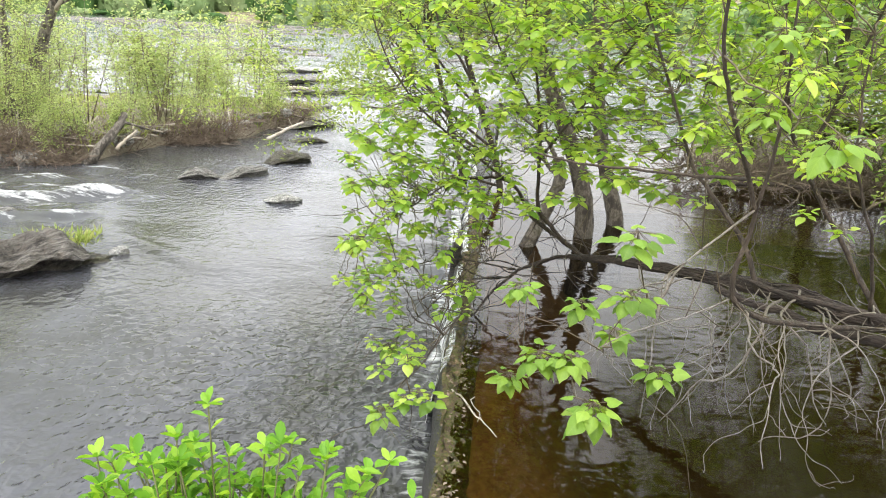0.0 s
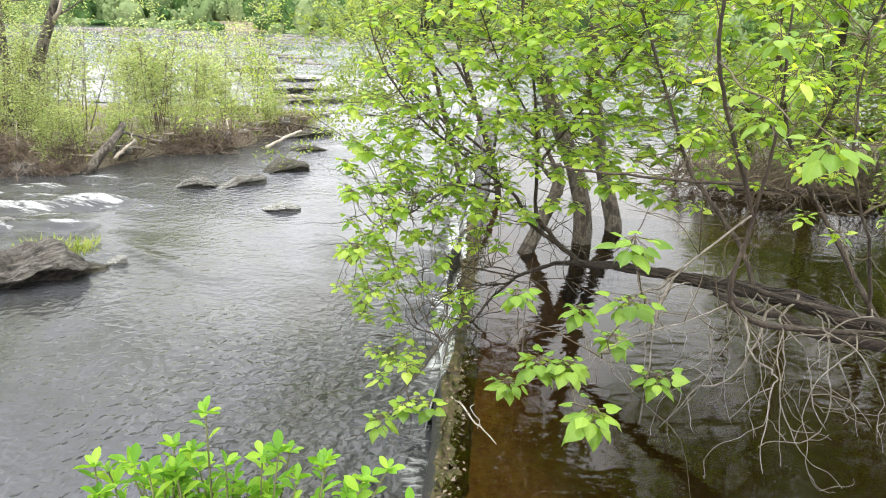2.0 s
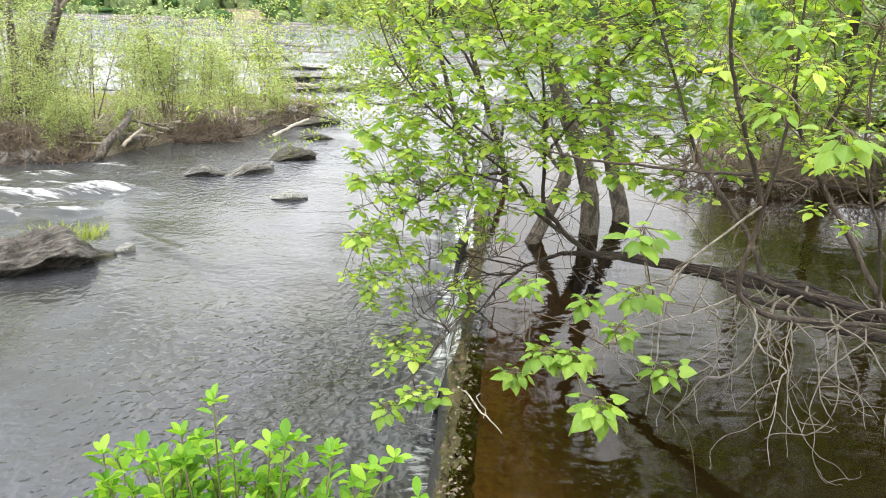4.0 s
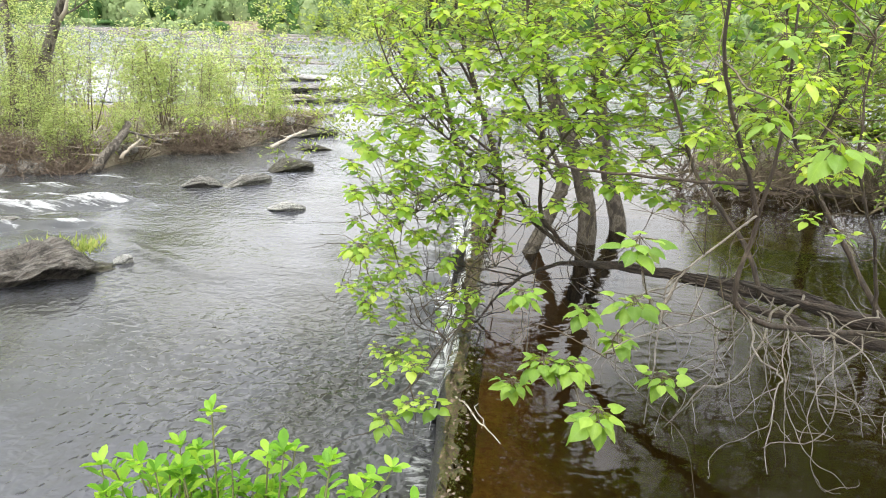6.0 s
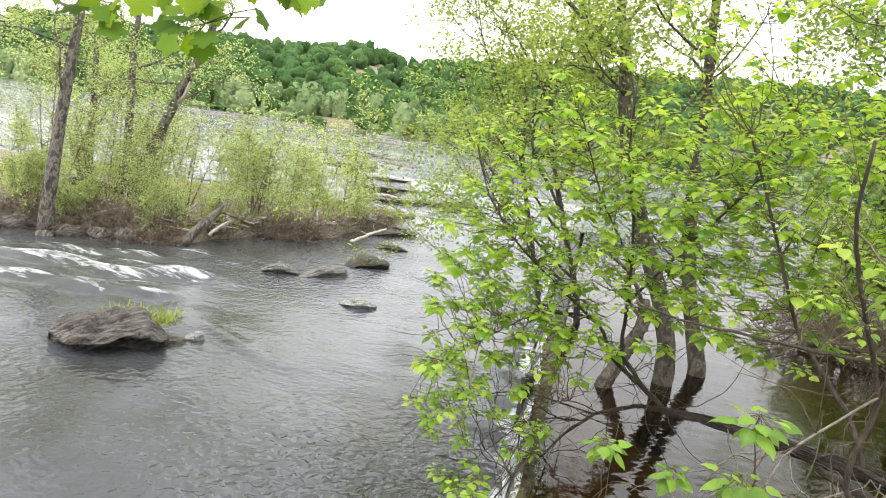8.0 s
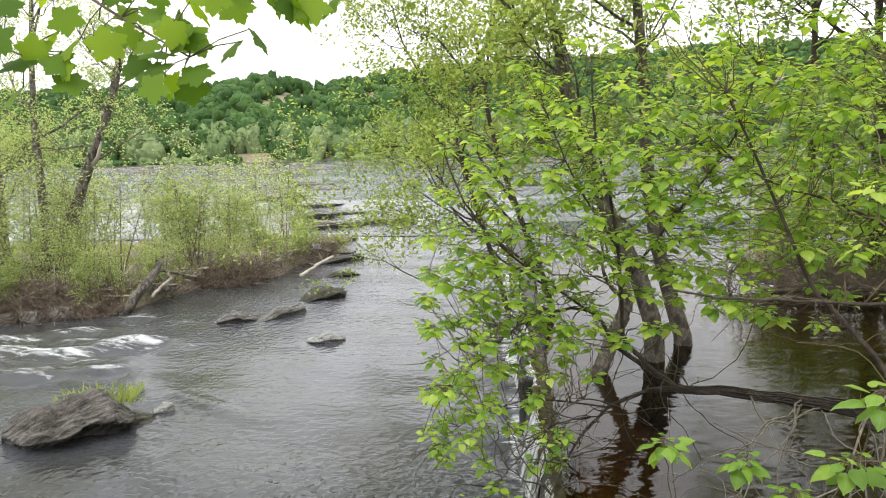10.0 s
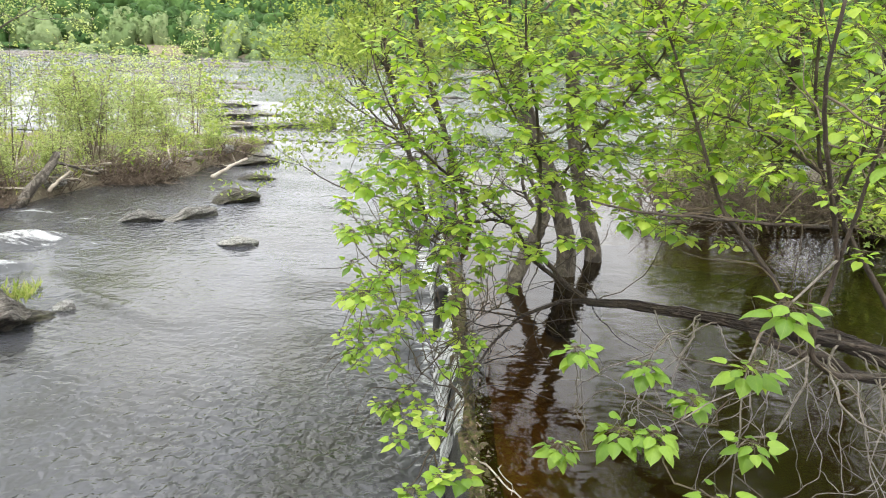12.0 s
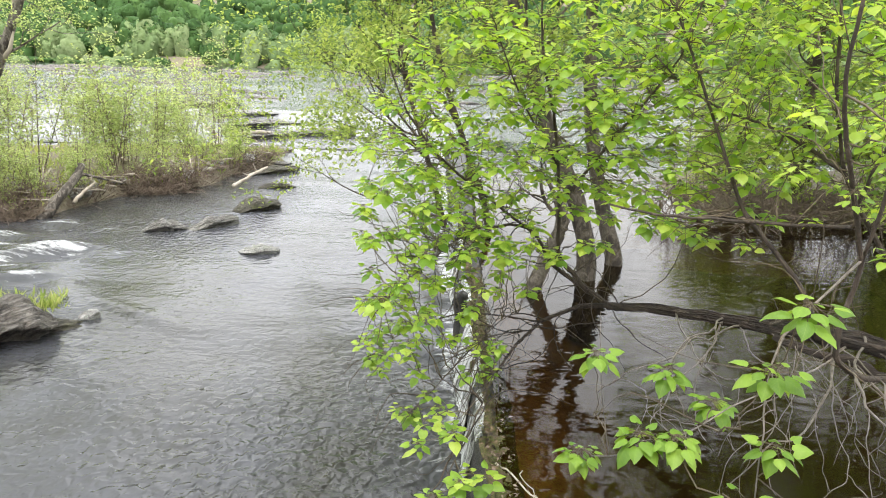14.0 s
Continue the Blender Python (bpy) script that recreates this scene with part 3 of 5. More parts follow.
def waves(x, y, seed, octaves=4):
    """A cheap smooth noise over the plan, for land and water."""
    g = np.random.default_rng(seed)
    out = np.zeros(np.broadcast(x, y).shape)
    for k in range(octaves):
        for i in range(4):
            a, ph, w = g.uniform(0, math.pi), g.uniform(0, 6.28), 2.0 ** k * g.uniform(0.7, 1.3)
            out += np.sin((x * math.cos(a) + y * math.sin(a)) * w + ph) / 2 ** k / 4
    return out


def grid(xs, ys, height):
    X, Y = np.meshgrid(xs, ys)
    Z = height(X, Y)
    sh = Shape()
    w = len(xs)
    sh.v.append(np.stack([X, Y, Z], -1).reshape(-1, 3))
    sh.n = X.size
    sh.f = [(j * w + i, j * w + i + 1, (j + 1) * w + i + 1, (j + 1) * w + i) for j in range(len(ys) - 1) for i in range(w - 1)]
    return sh


# ---------------------------------------------------------------- the land
def wall_left(y):
    return 0.46 - 0.03 * (y - 2.6) + 0.022 * np.sin(2.3 * y + 0.6) + 0.013 * np.sin(5.3 * y)


def wall_right(y):
    return 0.74 - 0.012 * (y - 2.6)


def isle_front(x):
    return np.interp(x, [-60, -14.7, -11.5, -9.9, -9.5, -7.9, -7.5, -6.8, -6.2], [12.0, 14.4, 15.0, 15.6, 18.9, 19.6, 22.8, 25.5, 40])


def isle_back(x):
    return np.interp(x, [-60, -20, -14, -10, -7, -6], [26, 27, 28, 28, 27, 26])


def land(x, y):
    n = waves(x * 0.8, y * 0.8, 3)
    h = np.full(np.shape(x), -1.5) + 0.15 * n
    isle = np.minimum(y - isle_front(x), isle_back(x) - y)
    h = np.maximum(h, -1.3 + 1.05 * step01(isle / 1.6 + 0.6) + 0.10 * n * step01(isle))
    spit = np.minimum(np.minimum(y - (14.6 - 0.16 * (x - 5)), 20 - y), x - 5.6)
    h = np.maximum(h, -1.2 + 1.7 * step01(spit / 2.4 + 0.45) + 0.12 * n * step01(spit))
    h = np.maximum(h, -1.2 + 2.2 * step01((x - 9.5) / 3 + 0.4) * step01((22 - y) / 4))
    h = np.maximum(h, np.interp(y, [-3, -1.2, 0.2, 1.5, 2.1, 3], [1.64, 1.60, 1.0, 0.0, -0.9, -2]) + 0.05 * n)
    side = np.interp(x / np.maximum(y, 1), [-1.2, -0.75, -0.5, -0.36, -0.32, -0.277, -0.10, 0.3, 1.2], [64, 64, 62, 77, 68, 62, 72, 80, 84])
    far = np.interp(y, [288, 298, 318, 360, 600, 900, 3000], [0, 0.06, 0.08, 0.12, 0.86, 1.0, 1.0]) * side
    return np.where(y > 288, -1.2 + far * (1 + 0.10 * waves(x / 90, y / 90, 8, 3)), h)


def spaced(lo, near0, near1, hi, step, grow=1.16):
    mid = list(np.arange(near0, near1 + step / 2, step))
    a, s = [], step
    while (a[-1] if a else near0) > lo:
        s *= grow
        a.append(max(lo, (a[-1] if a else near0) - s))
    b, s = [], step
    while (b[-1] if b else near1) < hi:
        s *= grow
        b.append(min(hi, (b[-1] if b else near1) + s))
    return np.array(a[::-1] + mid + b)


ys_land = np.concatenate([spaced(-300, -4, 40, 280, 0.4, 1.12), np.arange(288, 330, 5), np.arange(330, 920, 14), [1200, 2000, 3000]])
ground = single("ground", grid(spaced(-3000, -20, 14, 3000, 0.45, 1.09), ys_land, land), GROUND, "brown river bed and grassy muddy banks", kind="structure")

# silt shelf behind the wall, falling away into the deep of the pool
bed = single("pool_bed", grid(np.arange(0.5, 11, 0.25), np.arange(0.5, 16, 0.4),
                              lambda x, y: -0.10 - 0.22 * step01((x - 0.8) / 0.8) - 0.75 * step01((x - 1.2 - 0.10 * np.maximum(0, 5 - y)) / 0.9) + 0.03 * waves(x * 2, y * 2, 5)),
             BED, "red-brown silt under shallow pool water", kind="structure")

# ---------------------------------------------------------------- water
RAPIDS = [(-8.1, 12.7, 0.85, 0.36, 0.42), (-9.4, 11.9, 0.95, 0.34, 0.30), (-10.9, 11.9, 1.3, 0.34, 0.35), (-8.9, 10.5, 0.6, 0.26, 0.16), (-7.75, 10.85, 0.55, 0.28, 0.17), (-9.9, 13.6, 0.8, 0.22, 0.2), (-6.9, 12.5, 0.45, 0.08, 0.14), (-12.3, 10.2, 1.2, 0.3, 0.3), (-8.2, 14.6, 0.7, 0.08, 0.16), (-10.2, 10.4, 0.8, 0.26, 0.18),
          (-8.7, 12.3, 0.7, 0.20, 0.14), (-9.6, 12.7, 0.8, 0.22, 0.16), (-8.3, 11.5, 0.6, 0.16, 0.12), (-11.3, 13.0, 1.0, 0.26, 0.2), (-9.2, 14.9, 0.6, 0.24, 0.12)]


def river_level(x, y):
    up = 0.22 * step01((y - 29.5) / 1.0) + 0.2 * step01((y - 36) / 1.2) + 0.23 * step01((y - 44) / 1.5)
    return LW + up


def river_height(x, y):
    z = river_level(x, y) + 0.010 * waves(x * 2.2, y * 1.6, 11, 3) + 0.012 * np.sin(0.9 * x + 2.6 * y + 1.2 * waves(x * .5, y * .5, 2, 2))
    for cx, cy, w, h, deep in RAPIDS:
        along = (x - cx) + 0.5 * (y - cy)
        across = (y - cy) - 0.25 * (x - cx)
        z = z + h * 0.45 * np.exp(-(along / w) ** 2 - (across / 0.33) ** 2) - h * 0.35 * np.exp(-(along / w) ** 2 - ((across + 0.45) / 0.35) ** 2)
    # a seam of broken water trailing from the boulder, and the boil under the wall
    z = z + 0.04 * np.exp(-((y - 9.0 + 0.62 * (x + 4.7)) / 0.16) ** 2) * np.exp(-((x + 4.9) / 0.9) ** 4)
    z = z + 0.06 * np.exp(-((x - wall_left(y) + 0.3) / 0.3) ** 2) * np.sin(5 * y + 4 * x) * (y > 2.5)
    return z


def foam_amount(x, y):
    f = np.zeros(np.shape(x))
    for cx, cy, w, h, deep in RAPIDS:
        along = (x - cx) + 0.15 * (y - cy) + 0.12 * waves(x * 2, y * 3, 91, 3)
        across = (y - cy) - 0.10 * (x - cx) + 0.10 * waves(x * 3, y * 2, 92, 3)
        # a crest with a hard upstream lip and a torn tail downstream
        lip = np.where(across > 0, np.exp(-(across / (0.8 * deep)) ** 2), np.exp(-(across / (1.4 * deep)) ** 2))
        f = np.maximum(f, (0.47 + 0.35 * np.clip(h * 2.4, 0, 0.8)) * lip * np.where(along > 0, np.exp(-(along / (w * 1.0)) ** 4), np.exp(-(along / (w * 1.8)) ** 2)))
    seam = y - 9.0 + 0.62 * (x + 4.7) + 0.10 * waves(x * 3, y * 3, 93, 3)
    f = np.maximum(f, 0.66 * np.exp(-(seam / 0.10) ** 2) * np.exp(-((x + 4.9) / 0.8) ** 4) * step01(0.45 + waves(x * 3.5, y, 94, 2)))
    f = np.maximum(f, 0.62 * np.exp(-((x + 9.3) / 1.0) ** 2 - ((y - 15.1) / 0.35) ** 2))
    for rx, ry in ((-6.6, 14.35), (-5.75, 14.6), (-5.2, 16.6), (-4.0, 12.8)):
        f = np.maximum(f, 0.55 * np.exp(-((x - rx) / 0.7) ** 2 - ((y - ry) / 0.22) ** 2))
    foot = wall_left(y) - 0.18
    f = np.maximum(f, (0.68 + 0.30 * waves(x * 0.5, y * 1.6, 41, 3)) * np.exp(-((x - foot) / (0.14 + 0.08 * np.sin(y * 1.7) + 0.05 * np.sin(y * 4.1))) ** 4) * step01((y - 2.2) / 0.7) * (0.62 + 0.38 * step01((y - 4.2) / 1.2)))
    f = np.maximum(f, 0.44 * np.exp(-((x - foot) / 0.25) ** 2) * (y > 2.2))
    for yy, a in ((30.2, 0.6), (36.8, 0.7), (45, 0.65)):
        f = np.maximum(f, a * np.exp(-((y - yy - 0.9 * np.sin(x * 0.4)) / 0.8) ** 2) * (waves(x * 0.3, y * 0.0, 4, 3) > -0.25))
    far = step01((y - 44) / 40) * (0.34 + 0.26 * waves(x * 0.05, y * 0.16, 21, 3))
    f = np.maximum(f, far)
    calm = step01((y - 46) / 60)
    return f * (1 - 0.1 * calm)


def chop_amount(x, y):
    """Small steep ripples in the eddy beside the wall, faint ones elsewhere."""
    eddy = np.exp(-((x + 1.0) / 1.7) ** 2) * step01((8.5 - y) / 4)
    patch = step01(0.5 + 0.7 * waves(x * 0.35, y * 0.25, 77, 3))
    shoal = step01((y - 11) / 3) * step01((23 - y) / 5) * step01((-3.5 - x) / 2)
    return 0.03 + 0.10 * patch + 0.66 * eddy + 0.06 * step01((y - 9) / 12) + 0.30 * shoal


def water_sheet(name, xs, ys, height, mat, label, foam=True):
    sh = grid(xs, ys, height)
    ob = single(name, sh, mat, label, kind="structure")
    if foam:
        co = sh.v[0]
        a = ob.data.attributes.new("foam", "FLOAT", "POINT")
        a.data.foreach_set("value", foam_amount(co[:, 0], co[:, 1]).astype(np.float32))
        a = ob.data.attributes.new("chop", "FLOAT", "POINT")
        a.data.foreach_set("value", chop_amount(co[:, 0], co[:, 1]).astype(np.float32))
    return ob


water_sheet("river", np.concatenate([np.arange(-60, -14, 0.7), np.arange(-14, 0.45, 0.11)]), np.arange(-1, 30.01, 0.11), river_height, RIVER, "fast grey-brown river with white rapids")
water_sheet("river_upstream", spaced(-420, -30, 30, 420, 0.8, 1.06), np.concatenate([np.arange(30, 60, 0.4), spaced(60, 60, 61, 300, 0.6, 1.03)]),
            lambda x, y: np.where(x > 0.2, np.maximum(river_level(x, y), -0.01 - 0.02 * (x > 0.2)), river_level(x, y)) + 0.03 * waves(x * 0.9, y * 1.3, 13, 3) * step01((y - 30) / 10), RIVER, "wide bright river running over ledges")
water_sheet("pool", np.concatenate([[0.60], np.arange(0.8, 14, 0.4)]), np.arange(-1, 30.3, 0.4), lambda x, y: 0.0 * x, POOL, "still brown pool held back by the wall", foam=False)



# ---------------------------------------------------------------- the wall across the water
rng = np.random.default_rng(7)


def build_wall():
    e = thing("river_wall", (0.6, 2.5, -0.6), "low mossy masonry wall dividing river from pool", "wall", kind="structure")
    sh = Shape()
    ys = np.arange(-0.5, 31, 0.25)
    prof = []
    for y in ys:
        l, r = wall_left(y), wall_right(y)
        jl, jr = rng.normal(0, 0.018), rng.normal(0, 0.015)
        top = -0.03 + rng.normal(0, 0.008)
        prof += [(l - 0.06 + jl, y, -1.6), (l - 0.03 + jl, y, -0.45), (l + 0.02 + jl, y, -0.10), (l + 0.07, y, top), (r - 0.04, y, top), (r + 0.02 + jr, y, -0.12), (r + 0.05 + jr, y, -1.6)]
    k = 7
    f = [(j * k + i, j * k + i + 1, (j + 1) * k + i + 1, (j + 1) * k + i) for j in range(len(ys) - 1) for i in range(k - 1)]
    sh.add(prof, f)
    part("core", sh, DARK_WALL, e, "wet stone face of the wall, its shade painted black")
    crest = Shape()
    rows = np.arange(0.4, 13, 0.12)
    v = []
    for y in rows:
        l, r = wall_left(y), wall_right(y)
        z = -0.004 if y < 4.6 else -0.03
        v += [(l + 0.055 + rng.normal(0, 0.012), y, z - 0.03), (l + 0.09, y, z + rng.normal(0, 0.006)), ((l + r) / 2, y, z + rng.normal(0, 0.008)), (r, y, z - 0.012 + rng.normal(0, 0.006)), (r + 0.035 + rng.normal(0, 0.02), y, -0.05), (r + 0.07, y, -0.14)]
    crest.add(v, [(j * 6 + i, j * 6 + i + 1, (j + 1) * 6 + i + 1, (j + 1) * 6 + i) for j in range(len(rows) - 1) for i in range(5)])
    part("crest_silt", crest, WALL, e, "mossy silt packed over the wall crest")
    y = 0.6
    while y < 12.5:
        ln = rng.uniform(0.16, 0.62)
        for side in (0, 1):
            seam = wall_left(y) + (wall_right(y) - wall_left(y)) * (0.5 + 0.18 * math.sin(y * 7))
            a = wall_left(y) + rng.uniform(0.05, 0.11) if side == 0 else seam + 0.005
            b = seam - 0.005 if side == 0 else wall_right(y) - rng.uniform(0.0, 0.05)
            drop = 0.0 if y < 4.6 else -0.035
            z = 0.010 + drop * 0.8 + rng.normal(0, 0.010)
            st = Shape()
            lean = rng.normal(0, 0.08)
            nx, ny = 4, 5
            v = []
            for j in range(ny):
                for i in range(nx):
                    u, w = i / (nx - 1), j / (ny - 1)
                    edge = 0.014 * (i in (0, nx - 1)) + 0.010 * (j in (0, ny - 1)) + 0.035 * side * u ** 2
                    v.append((a + (b - a) * u + rng.normal(0, 0.020) + 0.05 * side * u * math.sin(y * 4 + j), y + ln * (0.01 + 0.98 * w) + (u - 0.5) * lean, z - edge + rng.normal(0, 0.015)))
            v += [(p[0], p[1], z - 0.12) for p in v]
            m = nx * ny
            fc = [(j * nx + i, j * nx + i + 1, (j + 1) * nx + i + 1, (j + 1) * nx + i) for j in range(ny - 1) for i in range(nx - 1)]
            ring = list(range(nx)) + [j * nx + nx - 1 for j in range(1, ny)] + [(ny - 1) * nx + i for i in range(nx - 2, -1, -1)] + [j * nx for j in range(ny - 2, 0, -1)]
            fc += [(ring[i], ring[i - 1], ring[i - 1] + m, ring[i] + m) for i in range(len(ring))]
            st.add(v, fc)
            part("capstone", st, WALL, e)
        y += ln
    return e


build_wall()


def overflow(y0, y1, drop=0.0):
    """A sheet of water curling over the crest."""
    sh = Shape()
    ys = np.arange(y0, y1, 0.06)
    prof = [(0.07, 0.006), (0.04, 0.004), (0.01, -0.03), (-0.02, -0.12), (-0.06, -0.28), (-0.10, -0.46), (-0.15, -0.66)]
    v = []
    for y in ys:
        w = 1 + 0.35 * math.sin(y * 3.1) * math.sin(y * 1.3)
        fade = min(1, (y - y0) / 0.3, (y1 - y) / 0.3)
        for dx, z in prof:
            v.append((wall_left(y) + 0.03 + dx * (w if dx < 0 else 1) + rng.normal(0, 0.006), y, z + 0.004 - 0.02 * (1 - max(0, fade)) + rng.normal(0, 0.005)))
    k = len(prof)
    sh.add(v, [(j * k + i, j * k + i + 1, (j + 1) * k + i + 1, (j + 1) * k + i) for j in range(len(ys) - 1) for i in range(k - 1)])
    single("overflow", sh, FALL, "thin white sheet of water spilling over the wall", kind="structure")


for a, b in ((4.5, 5.5), (5.7, 7.7), (8.3, 9.6), (9.9, 12.0), (12.3, 16.0)):
    overflow(a, b)

# a black rotten post standing in a notch of the wall
sh = Shape()
tube(sh, smooth_line([(0.27, 8.02, -0.6), (0.26, 8.0, -0.2), (0.27, 7.98, 0.10), (0.30, 7.97, 0.20)], 9), 0.095, 0.075, 9, rng, 0.5)
tube(sh, [(0.22, 7.95, 0.02), (0.18, 7.9, 0.16)], 0.04, 0.02, 5, rng, 0.3)
single("timber_post", sh, DARK_WALL, "black rotten timber post wedged in the wall", "post")

# moss and litter along the crest
sh = Shape()
n = 2600
y = rng.uniform(2.0, 9.5, n)
u = rng.random(n)
pos = np.stack([wall_left(y) + 0.04 + u * (wall_right(y) - wall_left(y) - 0.08), y, np.full(n, 0.035) - 0.03 * (y > 4.6)], -1)
d = rng.normal(0, 1, (n, 3))
d[:, 2] = np.abs(d[:, 2]) * 0.6
leaves(sh, BLADE, pos, d, rng.normal(0, 1, (n, 3)), rng.uniform(0.012, 0.045, n))
single("wall_moss", sh, MOSS, "moss and short grass on the wall crest", "moss", kind="stuff")

sh = Shape()
n = 380
y = rng.uniform(1.5, 11, n)
u = rng.random(n)
pos = np.stack([wall_left(y) + 0.07 + u * (wall_right(y) - wall_left(y) - 0.07), y, np.full(n, 0.038) - 0.03 * (y > 4.6)], -1)
d = rng.normal(0, 1, (n, 3))
d[:, 2] *= 0.15
leaves(sh, KITE, pos, d, rng.normal(0, 0.35, (n, 3)) + np.array([0, 0, 1.0]), rng.uniform(0.015, 0.055, n))
single("wall_litter", sh, BRUSH, "brown fallen leaves and bark crumbs on the wall crest", "leaf litter", kind="stuff")


def driftwood(name, pts, r0, r1, mat, label, stubs=3):
    sh = Shape()
    line = smooth_line(pts, 12) + rng.normal(0, r0 * (0.12 if r0 > 0.02 else 0.6), (12, 3))
    tube(sh, line, r0, r1, 8, rng, 0.35)
    for i in range(stubs):
        k = rng.integers(3, 11)
        d = unit(rng.normal(0, 1, 3) + np.array([0, 0, 0.5]))
        tube(sh, [line[k], line[k] + d * r0 * 2.5, line[k] + d * r0 * 4 + rng.normal(0, r0, 3)], r0 * 0.4, r0 * 0.15, 5, rng, 0.3)
    return single(name, sh, mat, label, "driftwood")


driftwood("floating_stick", [(0.55, 4.01, 0.01), (0.66, 3.86, 0.03), (0.79, 3.60, 0.02), (0.85, 3.52, 0.03), (0.98, 3.31, 0.01)], 0.009, 0.004, DRIFTWOOD, "pale forked stick lying in the shallows by the wall", 2)
driftwood("floating_stick", [(0.77, 3.94, 0.01), (0.74, 3.82, 0.03), (0.83, 3.64, 0.02), (0.82, 3.53, 0.01)], 0.0045, 0.003, DRIFTWOOD, "thin pale stick lying in the shallows by the wall", 1)

# ---------------------------------------------------------------- rocks
def rock(name, at, size, turn, seed, label, mat=ROCK, tilt=(0, 0), ledge=0.35, levels=3, group=""):
    ob = single(name, rock_shape(size, seed, levels, ledge, 0.5, tilt), mat, label, "rock", group=group)
    ob.location = at
    ob.rotation_euler = (0, 0, radians(turn))
    return ob


def slab(name, at, size, turn, seed, label, mat=ROCK, peak=0.0, undercut=0.5, lean=0.0, group="", blunt=2.2):
    ob = single(name, slab_shape(size, seed, peak, undercut, blunt), mat, label, "rock", group=group)
    ob.location = at
    ob.rotation_euler = (0, radians(lean), radians(turn))
    return ob


slab("boulder", (-6.40, 7.95, LW - 0.02), (0.84, 0.70, 0.47), 46, 1.3, blunt=4.5, label="large grey layered boulder standing in the river", mat=BOULDER_ROCK, peak=-0.1, undercut=0.7, lean=-5)
slab("river_rock", (-6.62, 14.62, LW - 0.03), (0.52, 0.30, 0.27), 16, 2.2, "grey rounded slab breaking the river surface", STEP_ROCK, group="stepping rocks", peak=0.05, undercut=0.9)
slab("river_rock", (-5.68, 15.0, LW - 0.02), (0.70, 0.26, 0.25), 44, 3.7, "grey ridged slab leaning in the river", STEP_ROCK, group="stepping rocks", peak=0.25, undercut=0.6, lean=-4)
slab("river_rock", (-5.2, 17.2, LW - 0.03), (0.74, 0.42, 0.34), 48, 4.1, "dark mossy wedge of rock in the river", MOSSY_ROCK, group="stepping rocks", peak=0.15, undercut=0.5)
slab("river_rock", (-3.95, 12.95, LW - 0.01), (0.42, 0.28, 0.14), 14, 5.9, "small flat pale rock awash in the river", WHITE_ROCK, group="stepping rocks", peak=0.1, undercut=0.4)
rock("river_rock", (-8.72, 10.55, LW + 0.03), (0.22, 0.13, 0.12), 20, 6.4, "small pale stone among the rapids", PALE_ROCK)
rock("river_rock", (-5.40, 8.83, LW + 0.02), (0.16, 0.13, 0.11), 20, 8.4, "small pale stone beside the large boulder", WHITE_ROCK)
rock("river_rock", (-5.66, 8.42, LW - 0.04), (0.36, 0.24, 0.15), 40, 9.4, "low brown rock beside the large boulder", MOSSY_ROCK)
for i in range(26):
    x = rng.uniform(-17, -10.5)
    rock("bank_rock", (x, float(isle_front(x)) + rng.uniform(-0.5, 1.0), LW + 0.08), (rng.uniform(0.25, 0.6), rng.uniform(0.2, 0.4), rng.uniform(0.16, 0.36)), rng.uniform(0, 180), 10 + i * 1.3,
         "grey river-worn rock at the island edge", PALE_ROCK if i % 4 == 0 else ROCK, tilt=(rng.uniform(-.2, .2), rng.uniform(-.2, .2)), levels=2, group="island rocks")
for i, (x, y, a, b) in enumerate([(-5.6, 20.6, 0.7, 0.3), (-6.7, 23.6, 1.3, 0.5), (-7.4, 25.6, 1.2, 0.6), (-8.6, 29.6, 1.8, 0.7),
                                   (-9.6, 33.0, 2.2, 0.8), (-7.4, 35.0, 2.4, 0.8), (-10.6, 37.6, 2.2, 0.8), (-13.5, 44.0, 2.6, 0.9), (-18, 48, 3.0, 1.0)]):
    slab("rock_ledge", (x, y, float(river_level(x, y)) - 0.04), (a * 0.95, b * 0.9, 0.20 if y < 28 else 0.20 + 0.004 * y), 22 + 10 * math.sin(i * 2.1), 40 + i * 2.3, "flat tilted slab of grey rock in the river", PALE_ROCK if i % 4 == 3 else (MOSSY_ROCK if y < 24 else STEP_ROCK),
         peak=0.3 * math.sin(i * 1.7), undercut=0.5, lean=-3, group="rock ledges")
sh = Shape()
for i in range(150):
    y = rng.uniform(50, 230)
    x = rng.uniform(-0.75, 0.55) * y
    s = rng.uniform(0.5, 1.0) * (0.6 + y / 90)
    r = rock_shape((s * 2.0, s * 0.6, s * 0.22), 90 + i, 1, 0.3, 0.5)
    sh.add(r.v[0] + np.array([x, y, 0.02]), r.f)
single("far_rocks", sh, ROCK, "low dark rocks scattered across the wide river", "rock", kind="stuff")

# ---------------------------------------------------------------- driftwood and brush on the island
driftwood("drift_log", [(-10.02, 15.43, -0.72), (-9.70, 15.70, -0.20), (-9.46, 16.30, 0.30), (-9.40, 16.45, 0.52)], 0.135, 0.09, MOTTLED, "stranded grey-brown log leaning out of the island brush", 1)
driftwood("drift_branch", [(-9.37, 15.80, -0.32), (-9.23, 16.10, -0.08), (-9.10, 16.40, 0.10)], 0.055, 0.03, DRIFTWOOD, "bleached forked branch beside the stranded log", 1)
driftwood("drift_log", [(-15.8, 17.2, 0.0), (-14.6, 17.4, 0.32), (-13.2, 17.6, 0.12)], 0.14, 0.08, LOG_BARK, "old drift log lying across island rocks")
